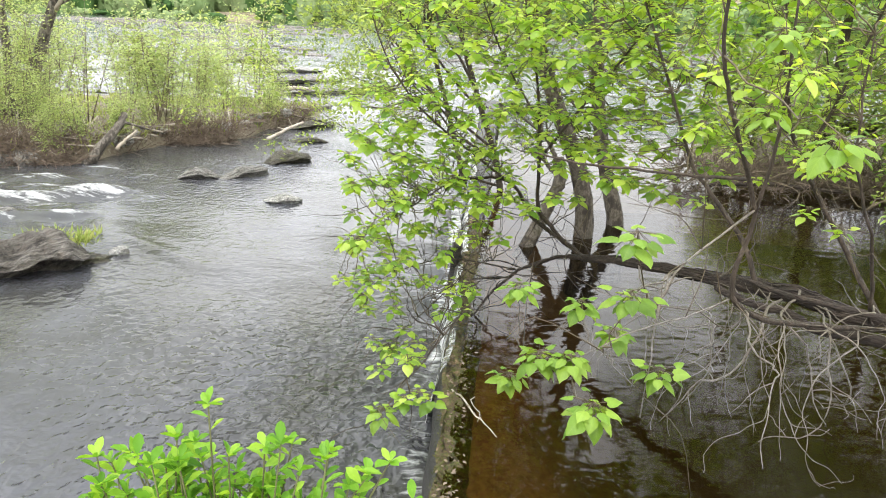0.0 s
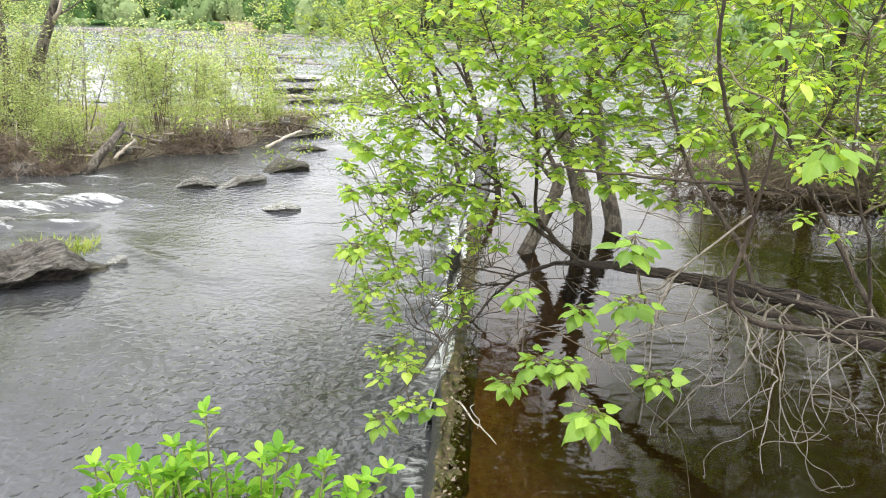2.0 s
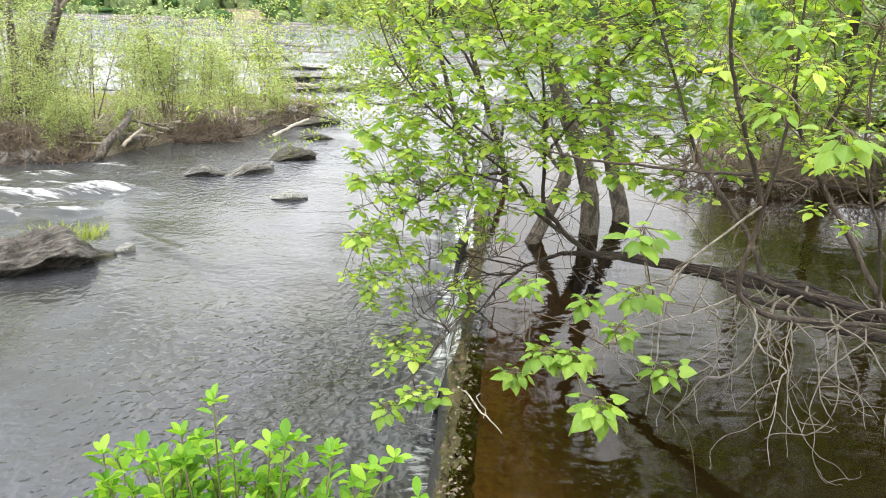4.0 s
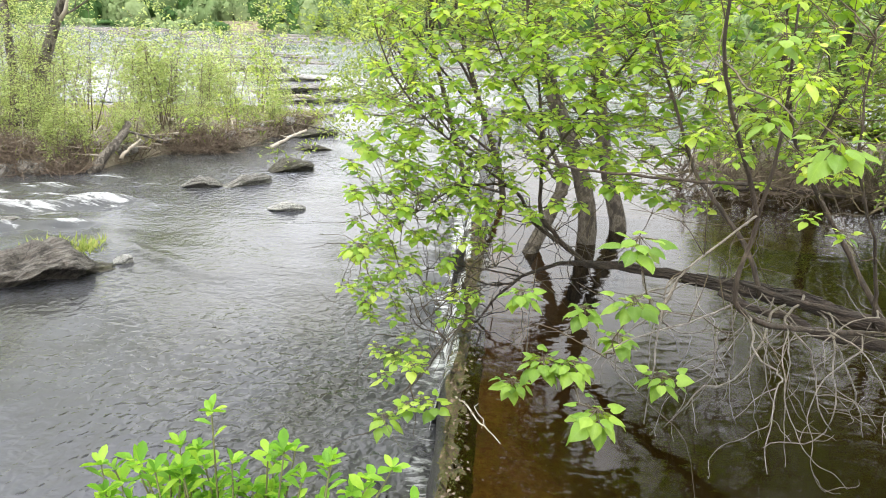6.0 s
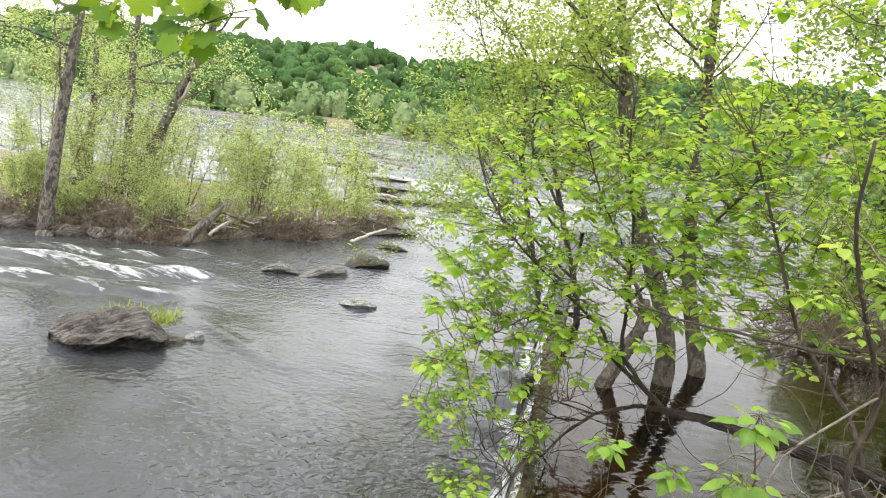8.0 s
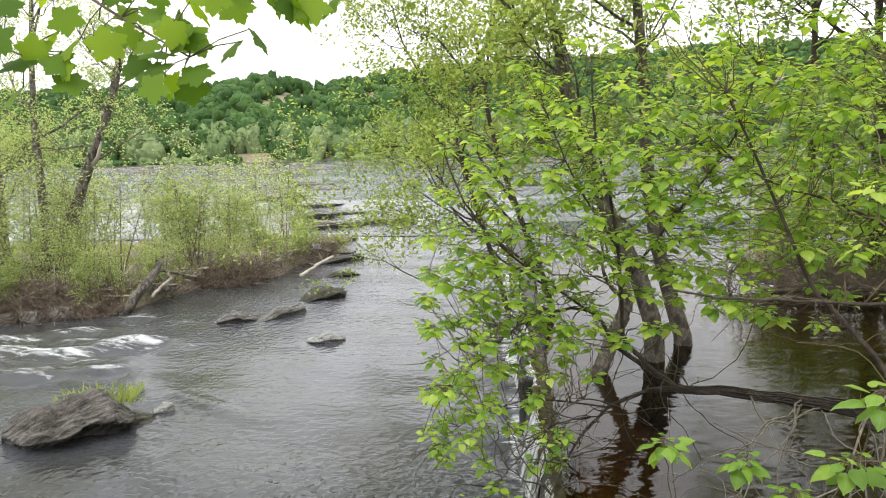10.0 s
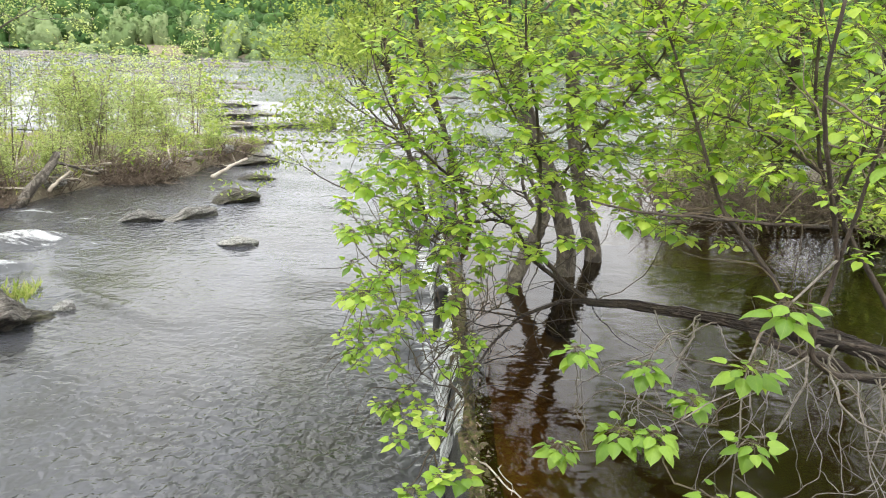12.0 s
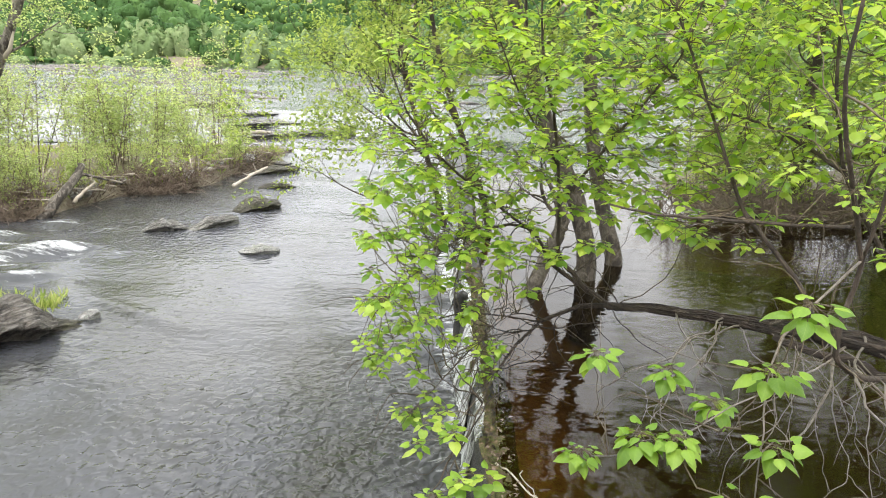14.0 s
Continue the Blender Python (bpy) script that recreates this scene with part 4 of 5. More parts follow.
driftwood("drift_branch", [(-9.6, 19.6, -0.3), (-8.7, 20.2, -0.12), (-7.6, 21.0, -0.2)], 0.07, 0.03, DRIFTWOOD, "bleached branch lying in the island grass")
driftwood("drift_branch", [(-10.4, 28.6, -0.3), (-9.7, 28.9, -0.28), (-9.2, 29.0, 0.0)], 0.09, 0.05, DRIFTWOOD, "white drift branch on the island's far edge")

driftwood("drift_log", [(-6.55, 19.6, -0.46), (-6.45, 21.2, -0.36), (-6.4, 22.9, -0.36)], 0.065, 0.04, DRIFTWOOD, "long bleached log lying along the river ledges", 2)
driftwood("drift_log", [(-10.0, 30.6, -0.12), (-9.4, 31.2, -0.02), (-8.7, 32.1, -0.08)], 0.12, 0.08, DRIFTWOOD, "bleached plank-like log on the upstream ledges", 1)
driftwood("drift_branch", [(-11.9, 32.4, 0.1), (-10.8, 30.4, 0.02), (-9.8, 28.6, -0.28)], 0.10, 0.05, DRIFTWOOD, "white drift branch across the upstream ledges", 2)
driftwood("drift_log", [(-11.0, 21.9, -0.1), (-10.3, 21.0, 0.0), (-9.6, 20.2, -0.12)], 0.09, 0.05, DRIFTWOOD, "tan drift log lying in the island grass", 2)
sh = Shape()
for i in range(3300):
    x = rng.uniform(-15, -6.9)
    y = float(isle_front(x)) + rng.normal(0.25, 0.4)
    if -10.15 < x < -9.25 and y < 16.5 or float(waves(np.array(x * 1.5), np.array(3.0), 57, 2)) < -0.85 + 0.12 * (i % 5):
        continue
    p = np.array([x, y, max(float(land(np.array(x), np.array(y))), LW) + 0.02])
    d = unit(np.array([rng.normal(0, 1), rng.normal(-0.2, 0.6), abs(rng.normal(0.35, 0.35))]))
    l = rng.uniform(0.3, 1.0)
    tube(sh, [p, p + d * l * 0.5 + rng.normal(0, 0.08, 3), p + d * l + rng.normal(0, 0.16, 3)], 0.013, 0.004, 3)
single("island_brush", sh, BRUSH, "tangle of brown flood debris along the island edge", "brush", kind="stuff")

sh = Shape()
for i in range(330):
    x = rng.uniform(-16, -6.9)
    y = float(isle_front(x)) + rng.uniform(0.2, 3.0)
    p = np.array([x, y, float(land(np.array(x), np.array(y))) + rng.uniform(0.03, 0.25)])
    d = unit(np.array([rng.normal(0, 1), rng.normal(0, 0.5), rng.normal(0.05, 0.25)]))
    l = rng.uniform(0.4, 1.6)
    tube(sh, smooth_line([p - d * l / 2, p + rng.normal(0, 0.05, 3), p + d * l / 2], 5), rng.uniform(0.012, 0.035), 0.008, 5, rng, 0.2)
single("drift_sticks", sh, DRIFTWOOD, "bleached drift sticks strewn over the island edge", "driftwood", kind="stuff")
for i in range(44):
    x = rng.uniform(-13, -7)
    y = float(isle_front(x)) + rng.uniform(0.6, 3.5)
    rock("bank_rock", (x, y, float(land(np.array(x), np.array(y))) + 0.04), (rng.uniform(0.15, 0.5), rng.uniform(0.12, 0.3), rng.uniform(0.08, 0.2)), rng.uniform(0, 180), 140 + i * 1.7,
         "pale flood-washed stone in the island grass", PALE_ROCK, levels=2, group="island rocks")
sh = Shape()
n = 9000
x = rng.uniform(-24, -6.6, n)
y = isle_front(x) + 0.15 + rng.random(n) ** 1.2 * (isle_back(x) - isle_front(x))
ok = (isle_back(x) - y > 0) & (waves(x * 0.9, y * 0.9, 31, 3) > -0.35)
x, y = x[ok], y[ok]
n = len(x)
pos = np.stack([x, y, np.maximum(land(x, y), LW - 0.1)], -1)
d = rng.normal(0, 0.5, (n, 3))
d[:, 2] = 1
leaves(sh, BLADE, pos, d, rng.normal(0, 1, (n, 3)), rng.uniform(0.10, 0.34, n))
single("island_grass", sh, GRASS, "pale yellow-green grass on the low island", "grass", kind="stuff")
sh = Shape()
n = 260
a = rng.random((n, 2))
pos = np.stack([-7.4 + 1.2 * a[:, 0], 8.75 + 0.7 * a[:, 1] + 0.4 * a[:, 0], np.full(n, LW)], -1)
m = n // 3
pos[:m] = np.stack([-5.88 + rng.normal(0, 0.09, m), 8.55 + rng.normal(0, 0.09, m), np.full(m, LW + 0.22)], -1)
d = rng.normal(0, 0.5, (n, 3))
d[:, 2] = 1
leaves(sh, BLADE, pos, d, rng.normal(0, 1, (n, 3)), rng.uniform(0.08, 0.26, n))
single("boulder_grass", sh, GRASS, "tufts of grass growing behind the boulder", "grass", kind="stuff")


# ---------------------------------------------------------------- saplings and trees on the island
def sapling(seed, tall, stems, leafy):
    g = np.random.default_rng(seed)
    e = thing("willow_sapling", (0, 0, 0), "slender yellow-green willow sapling on the island", "sapling", "island saplings")
    fo, spray = Shape(), Shape()
    for i in range(stems):
        wood = Shape()
        a = g.uniform(0, 6.28)
        tip = np.array([math.cos(a), math.sin(a), 0]) * g.uniform(0.15, 0.55) * tall * 0.5 + np.array([0, 0, tall * g.uniform(0.65, 1.0)])
        p0 = np.array([math.cos(a), math.sin(a), 0]) * 0.12
        line = smooth_line([p0, p0 + (tip - p0) * 0.45 + g.normal(0, 0.1, 3), tip], 8)
        tube(wood, line, 0.016 * tall / 3, 0.004, 5)
        sites = []
        for k in range(17):
            u = g.uniform(0.22, 1.0) ** 0.8 * 7
            j = min(int(u), 6)
            at = line[j] + (line[j + 1] - line[j]) * (u - j)
            d = unit(np.array([g.normal(), g.normal(), g.uniform(-0.1, 1.1)]))
            l = g.uniform(0.25, 0.75) * tall / 3.0
            tw = [at, at + d * l * 0.5, at + d * l + np.array([0, 0, 0.05])]
            tube(spray, tw, 0.008, 0.003, 3)
            sites += [at + d * l * s for s in (0.3, 0.55, 0.8, 1.0)]
        part("stem", wood, TWIG, e)
        scatter_leaves(fo, KITE, sites, g, leafy, 0.105 if seed % 2 else 0.125, 0.085, 0.1)
    part("twig_spray", spray, TWIG, e, kind="stuff")
    part("foliage", fo, WILLOW_LEAF, e, kind="stuff")
    return e


kinds = [sapling(101, 4.4, 4, 4), sapling(102, 3.4, 4, 4), sapling(103, 5.0, 3, 4), sapling(104, 2.4, 4, 4), sapling(105, 4.0, 3, 4)]
spots = []
while len(spots) < 64:
    k = len(spots)
    if k < 45:
        x = -17 + 9.6 * rng.random() ** 1.25
        y = float(isle_front(x)) + 0.5 + rng.random() ** 1.3 * 8
    elif k < 55:
        x, y = rng.uniform(-17, -9), rng.uniform(24, 32)
    else:
        x, y = rng.uniform(-30, -16), rng.uniform(16, 30)
    if y > float(isle_back(x)) + 6 or any(abs(x - a) + abs(y - b) < 0.55 for a, b in spots):
        continue
    if -11.0 < x < -8.8 and y < 18 and k > 3:
        continue
    spots.append((x, y))
    s = rng.uniform(0.65, 1.12) * (0.5 if x > -9.2 else 1.0) * (0.6 if y < float(isle_front(x)) + 1 else 1)
    m = pose(x, y, max(float(land(np.array(x), np.array(y))), LW - 0.15) - 0.03, 0, 0, rng.uniform(0, 360)) @ Matrix.Scale(s, 4)
    src = kinds[k % 5]
    if k < 5:
        src.matrix_basis = m
    else:
        c = copy_thing(src, m)
        c.scale = (s, s, s)


for i in range(34):
    x = rng.uniform(-15, -7.0)
    y = float(isle_front(x)) + rng.uniform(-0.15, 1.4)
    s = rng.uniform(0.30, 0.55)
    c = copy_thing(kinds[(1, 3, 4)[i % 3]], pose(x, y, max(float(land(np.array(x), np.array(y))), LW - 0.1) - 0.02, 0, 0, rng.uniform(0, 360)) @ Matrix.Scale(s, 4))
    c.scale = (s, s, s)
    tagged(c, "low bushy willow shoots at the island edge", "shrub", "island shoots")


def tall_tree(name, trunk, r0, r1, limbs, label, leaf, mat, size, per, seed, group="", level=2, spread=0.20, bark=None, kids=5, rise=0.06):
    """A tree from its trunk line and limbs: (place along the trunk, direction, length, radius)."""
    g = np.random.default_rng(seed)
    e = thing(name, trunk[0], label, "tree", group)
    line = smooth_line(trunk, 14)
    sh = Shape()
    tube(sh, line + g.normal(0, r0 * 0.05, line.shape), r0, r1, 10, g, 0.16)
    flare = [line[0] + np.array([0, 0, -0.5]), line[0], line[0] * 0.6 + line[1] * 0.4]
    tube(sh, flare, r0 * 1.5, r0 * 1.02, 10, g, 0.2)
    part("trunk", sh, bark or BARK, e)
    ends = []
    fine = Shape()
    for u, d, l, r in limbs:
        w = Shape()
        k = u * 13
        j = min(int(k), 12)
        at = line[j] + (line[j + 1] - line[j]) * (k - j)
        limb(w, g, at, d, l, r, level, ends, 0.2, rise, kids, 0.55, fine=fine)
        part("limb", w, bark or BARK, e)
    part("branchwork", fine, bark or BARK, e, kind="stuff")
    fo = Shape()
    if per:
        scatter_leaves(fo, leaf, ends, g, per, size, spread, 0.3)
        part("crown", fo, mat, e, kind="stuff")
    return e


def ring(g, n, u0, u1, lo, hi, r, up=0.5):
    return [(g.uniform(u0, u1), (math.cos(a), math.sin(a), g.uniform(0.1, 2 * up)), g.uniform(lo, hi), r * g.uniform(0.6, 1)) for a in (i * 6.28 / n + g.uniform(-0.4, 0.4) for i in range(n))]


g = np.random.default_rng(55)
tall_tree("island_tree", [(-12.84, 13.8, -0.7), (-12.75, 13.8, 1.0), (-12.5, 13.9, 3.4), (-12.2, 14.0, 6.0), (-12.0, 14.2, 9.0)], 0.20, 0.06, ring(g, 9, 0.25, 0.95, 1.8, 3.2, 0.05), "tall thin tree at the island's water edge", KITE, WILLOW_LEAF, 0.09, 8, 61, "island trees", spread=0.10, bark=MOTTLED)
tall_tree("island_tree", [(-14.4, 19.0, -0.3), (-14.43, 19.0, 3.0), (-14.4, 19.0, 5.2), (-14.1, 19.2, 9.5)], 0.15, 0.05, ring(g, 8, 0.3, 0.95, 1.8, 3.2, 0.05), "upright thin tree on the island", KITE, WILLOW_LEAF, 0.09, 8, 62, "island trees", spread=0.10, bark=MOTTLED)
leaning = tall_tree("island_tree", [(-13.3, 18.0, -0.3), (-13.1, 18.0, 0.9), (-12.3, 18.0, 2.8), (-11.3, 18.0, 5.0), (-10.6, 18.1, 7.2)], 0.21, 0.08, ring(g, 7, 0.45, 0.98, 1.2, 2.4, 0.045), "leaning tree with a pale broken limb stub", KITE, WILLOW_LEAF, 0.09, 6, 63, "island trees", spread=0.10, bark=MOTTLED)
sh = Shape()
tube(sh, [(-12.15, 18.0, 3.0), (-11.8, 17.9, 3.35), (-11.65, 17.9, 3.8)], 0.08, 0.03, 6, rng, 0.3)
part("broken_limb", sh, DRIFTWOOD, leaning, "pale broken limb with bare wood")
tall_tree("island_tree", [(-17.5, 21.0, -0.3), (-17.4, 21.0, 3.0), (-17.7, 21.2, 9.0)], 0.17, 0.05, ring(g, 9, 0.3, 0.95, 2, 3.6, 0.05), "thin tree standing further back on the island", KITE, WILLOW_LEAF, 0.10, 9, 64, "island trees", spread=0.12, bark=MOTTLED)
tall_tree("island_tree", [(-20.5, 18.0, -0.3), (-20.4, 18.0, 4.0), (-20.0, 18.2, 9.0)], 0.2, 0.06, ring(g, 9, 0.2, 0.95, 2, 3.6, 0.05), "thin tree standing further back on the island", KITE, WILLOW_LEAF, 0.10, 9, 65, "island trees", spread=0.12, bark=MOTTLED)

# ---------------------------------------------------------------- trees standing in the pool
tall_tree("pool_tree", [(2.90, 10.4, -0.5), (2.87, 10.4, 0.1), (2.70, 10.4, 0.66), (2.46, 10.4, 1.6), (2.27, 10.4, 2.62), (2.18, 10.4, 4.4), (2.05, 10.4, 5.6), (1.9, 10.5, 8.5)], 0.165, 0.06,
          ring(g, 9, 0.45, 0.98, 1.4, 2.6, 0.03), "grey-barked tree rising from the flooded pool", KITE, SMALL_LEAF, 0.11, 6, 71, "pool trees", spread=0.13, bark=DARK_MOTTLED)
tall_tree("pool_tree", [(2.26, 9.5, -0.5), (2.24, 9.5, 0.13), (2.09, 9.5, 1.04), (1.46, 9.6, 2.5), (1.0, 9.7, 3.8), (0.8, 9.8, 5.0), (0.63, 9.9, 5.6), (0.3, 10, 8.0)], 0.17, 0.06,
          ring(g, 7, 0.5, 0.98, 1.4, 2.6, 0.03) + [(0.70, (-1, 0, 0.35), 2.2, 0.045)], "curved grey-barked tree rising from the pool", KITE, SMALL_LEAF, 0.11, 6, 72, "pool trees", spread=0.13, bark=DARK_MOTTLED)
tall_tree("pool_tree", [(1.05, 8.55, -0.4), (1.32, 8.8, 0.0), (1.6, 9.0, 0.6), (1.75, 9.05, 1.0), (1.7, 9.2, 1.3)], 0.13, 0.09, [(0.8, (-1, 0.2, 0.6), 1.0, 0.04), (0.95, (-0.5, 0, 1), 1.2, 0.04)],
          "short leaning broken trunk in the pool", KITE, SMALL_LEAF, 0.08, 1, 73, "pool trees", bark=DARK_MOTTLED)
fan = [(0.30, (-1.0, 0.1, 0.55), 4.0, 0.032), (0.5, (-1.0, 0.2, 0.9), 4.2, 0.032), (0.65, (-0.8, -0.1, 1.1), 4.0, 0.032), (0.8, (-0.5, 0.2, 1.4), 3.6, 0.032), (0.15, (-1.0, 0.25, 0.12), 4.0, 0.03), (0.9, (0.2, 0.1, 1.4), 3.4, 0.032),
       (0.6, (0.6, 0.2, 1.1), 3.0, 0.03), (0.45, (-0.9, -0.5, 0.6), 3.2, 0.03), (0.25, (-0.9, -0.3, 0.3), 3.4, 0.028), (0.85, (-0.9, 0.3, 0.7), 3.2, 0.03)]
tall_tree("riverside_tree", [(0.9, 12.4, -0.6), (0.7, 12.4, 0.6), (0.2, 12.4, 2.0), (-0.3, 12.5, 3.6), (-0.6, 12.6, 5.4)], 0.07, 0.035, fan, "many-limbed tree with small olive-green leaves over the river", KITE, SMALL_LEAF, 0.10, 13, 74, kids=5, spread=0.10)
fan2 = [(0.3, (-0.7, 0.1, 0.8), 3.0, 0.03), (0.6, (-0.6, -0.1, 1.1), 3.0, 0.03), (0.7, (0.3, -0.3, 1.2), 2.8, 0.03), (0.9, (-0.2, 0.2, 1.4), 3.0, 0.03), (0.8, (0.9, 0.2, 0.7), 2.6, 0.028), (0.4, (-1, 0, 0.2), 2.6, 0.028)]
tall_tree("riverside_tree", [(-0.1, 15.5, -0.6), (-0.6, 15.5, 1.2), (-1.1, 15.5, 3.0), (-1.3, 15.6, 5.0)], 0.07, 0.04, fan2, "slim tree with small olive-green leaves behind the wall", KITE, SMALL_LEAF, 0.095, 14, 75, spread=0.11)

# ---------------------------------------------------------------- thicket on the far side of the pool
for i, (x, y, h, r) in enumerate([(8.2, 15.4, 11.0, 0.13), (10.2, 14.6, 12.0, 0.14), (11.6, 12.8, 11.0, 0.14), (8.2, 19.0, 12.0, 0.13), (9.4, 18.0, 13.0, 0.15), (12.6, 16.0, 12.0, 0.16), (11.0, 9.5, 11.0, 0.14), (12.0, 6.5, 10.0, 0.14), (11.6, 3.5, 9.0, 0.14), (9.3, 13.0, 9.0, 0.12)]):
    g = np.random.default_rng(300 + i)
    lean = g.normal(0, 0.5, 2)
    z = float(land(np.array(x), np.array(y)))
    tall_tree("bank_tree", [(x, y, z - 0.1), (x + lean[0] * 0.3, y + lean[1] * 0.3, z + h * 0.35), (x + lean[0], y + lean[1], z + h * 0.85)], r, r * 0.35, ring(g, 4, 0.15, 0.4, h * 0.10, h * 0.18, r * 0.25) + ring(g, 12, 0.5, 0.98, h * 0.22, h * 0.36, r * 0.35), "crowded green tree on the pool's far bank", KITE, THICKET_LEAF, 0.17, 4, 310 + i, "bank trees", kids=4)
for i, (x, y, h) in enumerate([(6.5, 15.2, 1.8), (8.2, 15.0, 2.0), (9.8, 14.6, 2.0), (10.8, 13.6, 2.4), (7.2, 17.0, 2.6), (9.0, 16.6, 2.8), (9.3, 12.2, 2.4), (9.6, 10.8, 2.6), (9.8, 9.4, 2.6), (10.0, 7.9, 2.6)]):
    g = np.random.default_rng(500 + i)
    z = float(land(np.array(x), np.array(y)))
    tall_tree("bank_bush", [(x, y, z - 0.1), (x + g.normal(0, 0.1), y, z + h * 0.25), (x + g.normal(0, 0.2), y - 0.1, z + h * 0.5)], 0.035, 0.018, ring(g, 8, 0.05, 0.98, h * 0.4, h * 0.6, 0.016, 0.6), "low leafy bush on the pool's far bank", KITE, SMALL_LEAF, 0.13, 3, 510 + i, "bank bushes", kids=4)
sh = Shape()
for i in range(700):
    x = rng.uniform(4.8, 10.5)
    y = 14.7 - 0.16 * (x - 5) + rng.normal(0.1, 0.6)
    p = np.array([x, y, rng.uniform(-0.05, 0.35)])
    d = unit(np.array([rng.normal(-0.3, 0.8), rng.normal(-0.3, 0.6), abs(rng.normal(0.6, 0.6))]))
    ln = [p]
    for k in range(7):
        d = unit(d + rng.normal(0, 0.35, 3))
        ln.append(ln[-1] + d * rng.uniform(0.08, 0.26))
        ln[-1][2] = max(ln[-1][2], -0.03)
    tube(sh, ln, rng.uniform(0.006, 0.014), 0.004, 4)
single("bank_brush", sh, TWIG, "bare brown brush hanging over the pool's far bank", "brush", kind="stuff")
sh = Shape()
tube(sh, smooth_line([(5.4, 14.0, 0.10), (6.6, 13.8, 0.22), (8.0, 13.5, 0.2)], 14), 0.06, 0.03, 8, rng, 0.4)
single("bank_log", sh, LOG_BARK, "dark fallen log along the pool's far bank", "log")

# ---------------------------------------------------------------- the fallen, living catalpa over the pool
cat = thing("catalpa_tree", (4.6, 3.6, 0.0), "fallen catalpa trunk with bright green leafy shoots over the pool", "tree")
ROUTES = []


def wood(name, pts, r0, r1, mat=LOG_BARK, sides=7, rough=0.15, n=14, label=""):
    line = smooth_line(pts, n)
    if name == "limb":
        r0, r1 = r0 * 0.58, r1 * 0.65
        line[2:-1] += rng.normal(0, 0.005, (n - 3, 3))
    line[1:-1] += rng.normal(0, r0 * 0.08, (n - 2, 3))
    sh = Shape()
    tube(sh, line, r0, r1, sides, rng, rough)
    made = part(name, sh, mat, cat, label)
    ROUTES.append((line, r0, r1, made))
    return made


wood("trunk", [(7.0, 2.6, 0.9), (5.2, 3.4, 0.98), (3.97, 4.04, 1.02), (3.66, 4.2, 1.08), (3.23, 4.4, 1.11), (2.83, 4.9, 1.01), (2.35, 5.5, 0.89), (1.85, 6.1, 0.72)], 0.092, 0.042, n=34, sides=12, rough=0.4, label="dark fallen trunk with torn grey bark")
wood("limb", [(1.95, 6.0, 0.75), (1.6, 6.25, 0.66), (1.18, 6.2, 0.5), (0.86, 6.0, 0.27), (0.65, 5.85, 0.0)], 0.05, 0.018, n=16)
wood("limb", [(4.3, 3.8, 0.9), (3.65, 4.0, 0.90), (3.4, 4.1, 0.99), (3.1, 4.2, 1.03), (2.85, 4.35, 1.10)], 0.085, 0.045, n=14, rough=0.3)
wood("limb", [(4.4, 3.7, 1.05), (3.9, 3.6, 1.2), (3.4, 3.8, 1.24), (3.0, 4.3, 1.22)], 0.05, 0.03, n=12, rough=0.3)
wood("limb", [(4.0, 3.85, 1.0), (3.3, 3.3, 1.22), (2.7, 2.85, 1.42), (2.45, 2.7, 1.60), (2.44, 2.7, 1.84), (2.49, 2.7, 2.19), (2.25, 2.5, 2.67), (2.12, 2.4, 2.94), (2.02, 2.3, 3.21), (1.99, 2.2, 3.6)], 0.04, 0.014, BARK, n=30)
wood("limb", [(2.49, 2.7, 2.19), (2.51, 2.6, 2.67), (2.43, 2.4, 3.1), (2.37, 2.3, 3.45)], 0.022, 0.010, BARK)
wood("limb", [(3.2, 4.3, 1.1), (3.03, 4.4, 1.52), (2.74, 4.5, 1.89), (2.53, 4.6, 2.17), (2.25, 4.7, 2.9), (1.9, 4.8, 3.7)], 0.045, 0.014, BARK, n=18)
wood("limb", [(2.50, 2.7, 2.22), (2.12, 2.5, 1.96), (1.93, 2.4, 1.71), (1.89, 2.3, 1.34), (1.85, 2.2, 0.95)], 0.013, 0.006, DEAD_TWIG)
wood("limb", [(2.4, 2.7, 2.4), (2.06, 3.0, 2.35), (1.52, 3.0, 2.37), (1.09, 3.0, 2.44)], 0.022, 0.010, BARK)
wood("limb", [(2.45, 2.72, 1.6), (2.2, 2.6, 1.52), (1.8, 2.4, 1.45), (1.3, 2.3, 1.2), (1.05, 2.7, 0.9)], 0.010, 0.004, DEAD_TWIG)
wood("limb", [(1.90, 6.1, 0.70), (1.64, 6.3, 0.85), (1.45, 6.3, 1.05), (1.30, 6.3, 1.25), (1.28, 6.3, 1.78), (1.2, 6.4, 2.6), (1.0, 6.3, 3.4), (0.95, 6.2, 4.2)], 0.06, 0.014, BARK, n=24)
wood("limb", [(1.55, 6.3, 0.9), (1.23, 6.3, 1.14), (1.05, 6.3, 1.44), (0.78, 6.2, 1.58), (0.27, 6.0, 1.53)], 0.045, 0.02, BARK)
wood("limb", [(1.05, 6.3, 1.44), (0.5, 6.0, 1.9), (0.05, 5.7, 2.3), (-0.3, 5.5, 2.75), (-0.5, 5.37, 3.28)], 0.026, 0.010, BARK)
wood("limb", [(1.28, 6.3, 1.8), (1.7, 6.0, 2.5), (2.2, 5.7, 3.3), (2.4, 5.6, 4.0)], 0.030, 0.010, BARK)
wood("limb", [(1.25, 6.35, 2.2), (0.8, 6.1, 2.9), (0.5, 6.0, 3.6)], 0.022, 0.010, BARK)
wood("limb", [(4.2, 4.2, 1.0), (3.8, 4.5, 1.7), (3.37, 4.62, 2.44), (3.1, 4.5, 3.3), (2.9, 4.3, 4.4)], 0.045, 0.014, BARK, n=18)
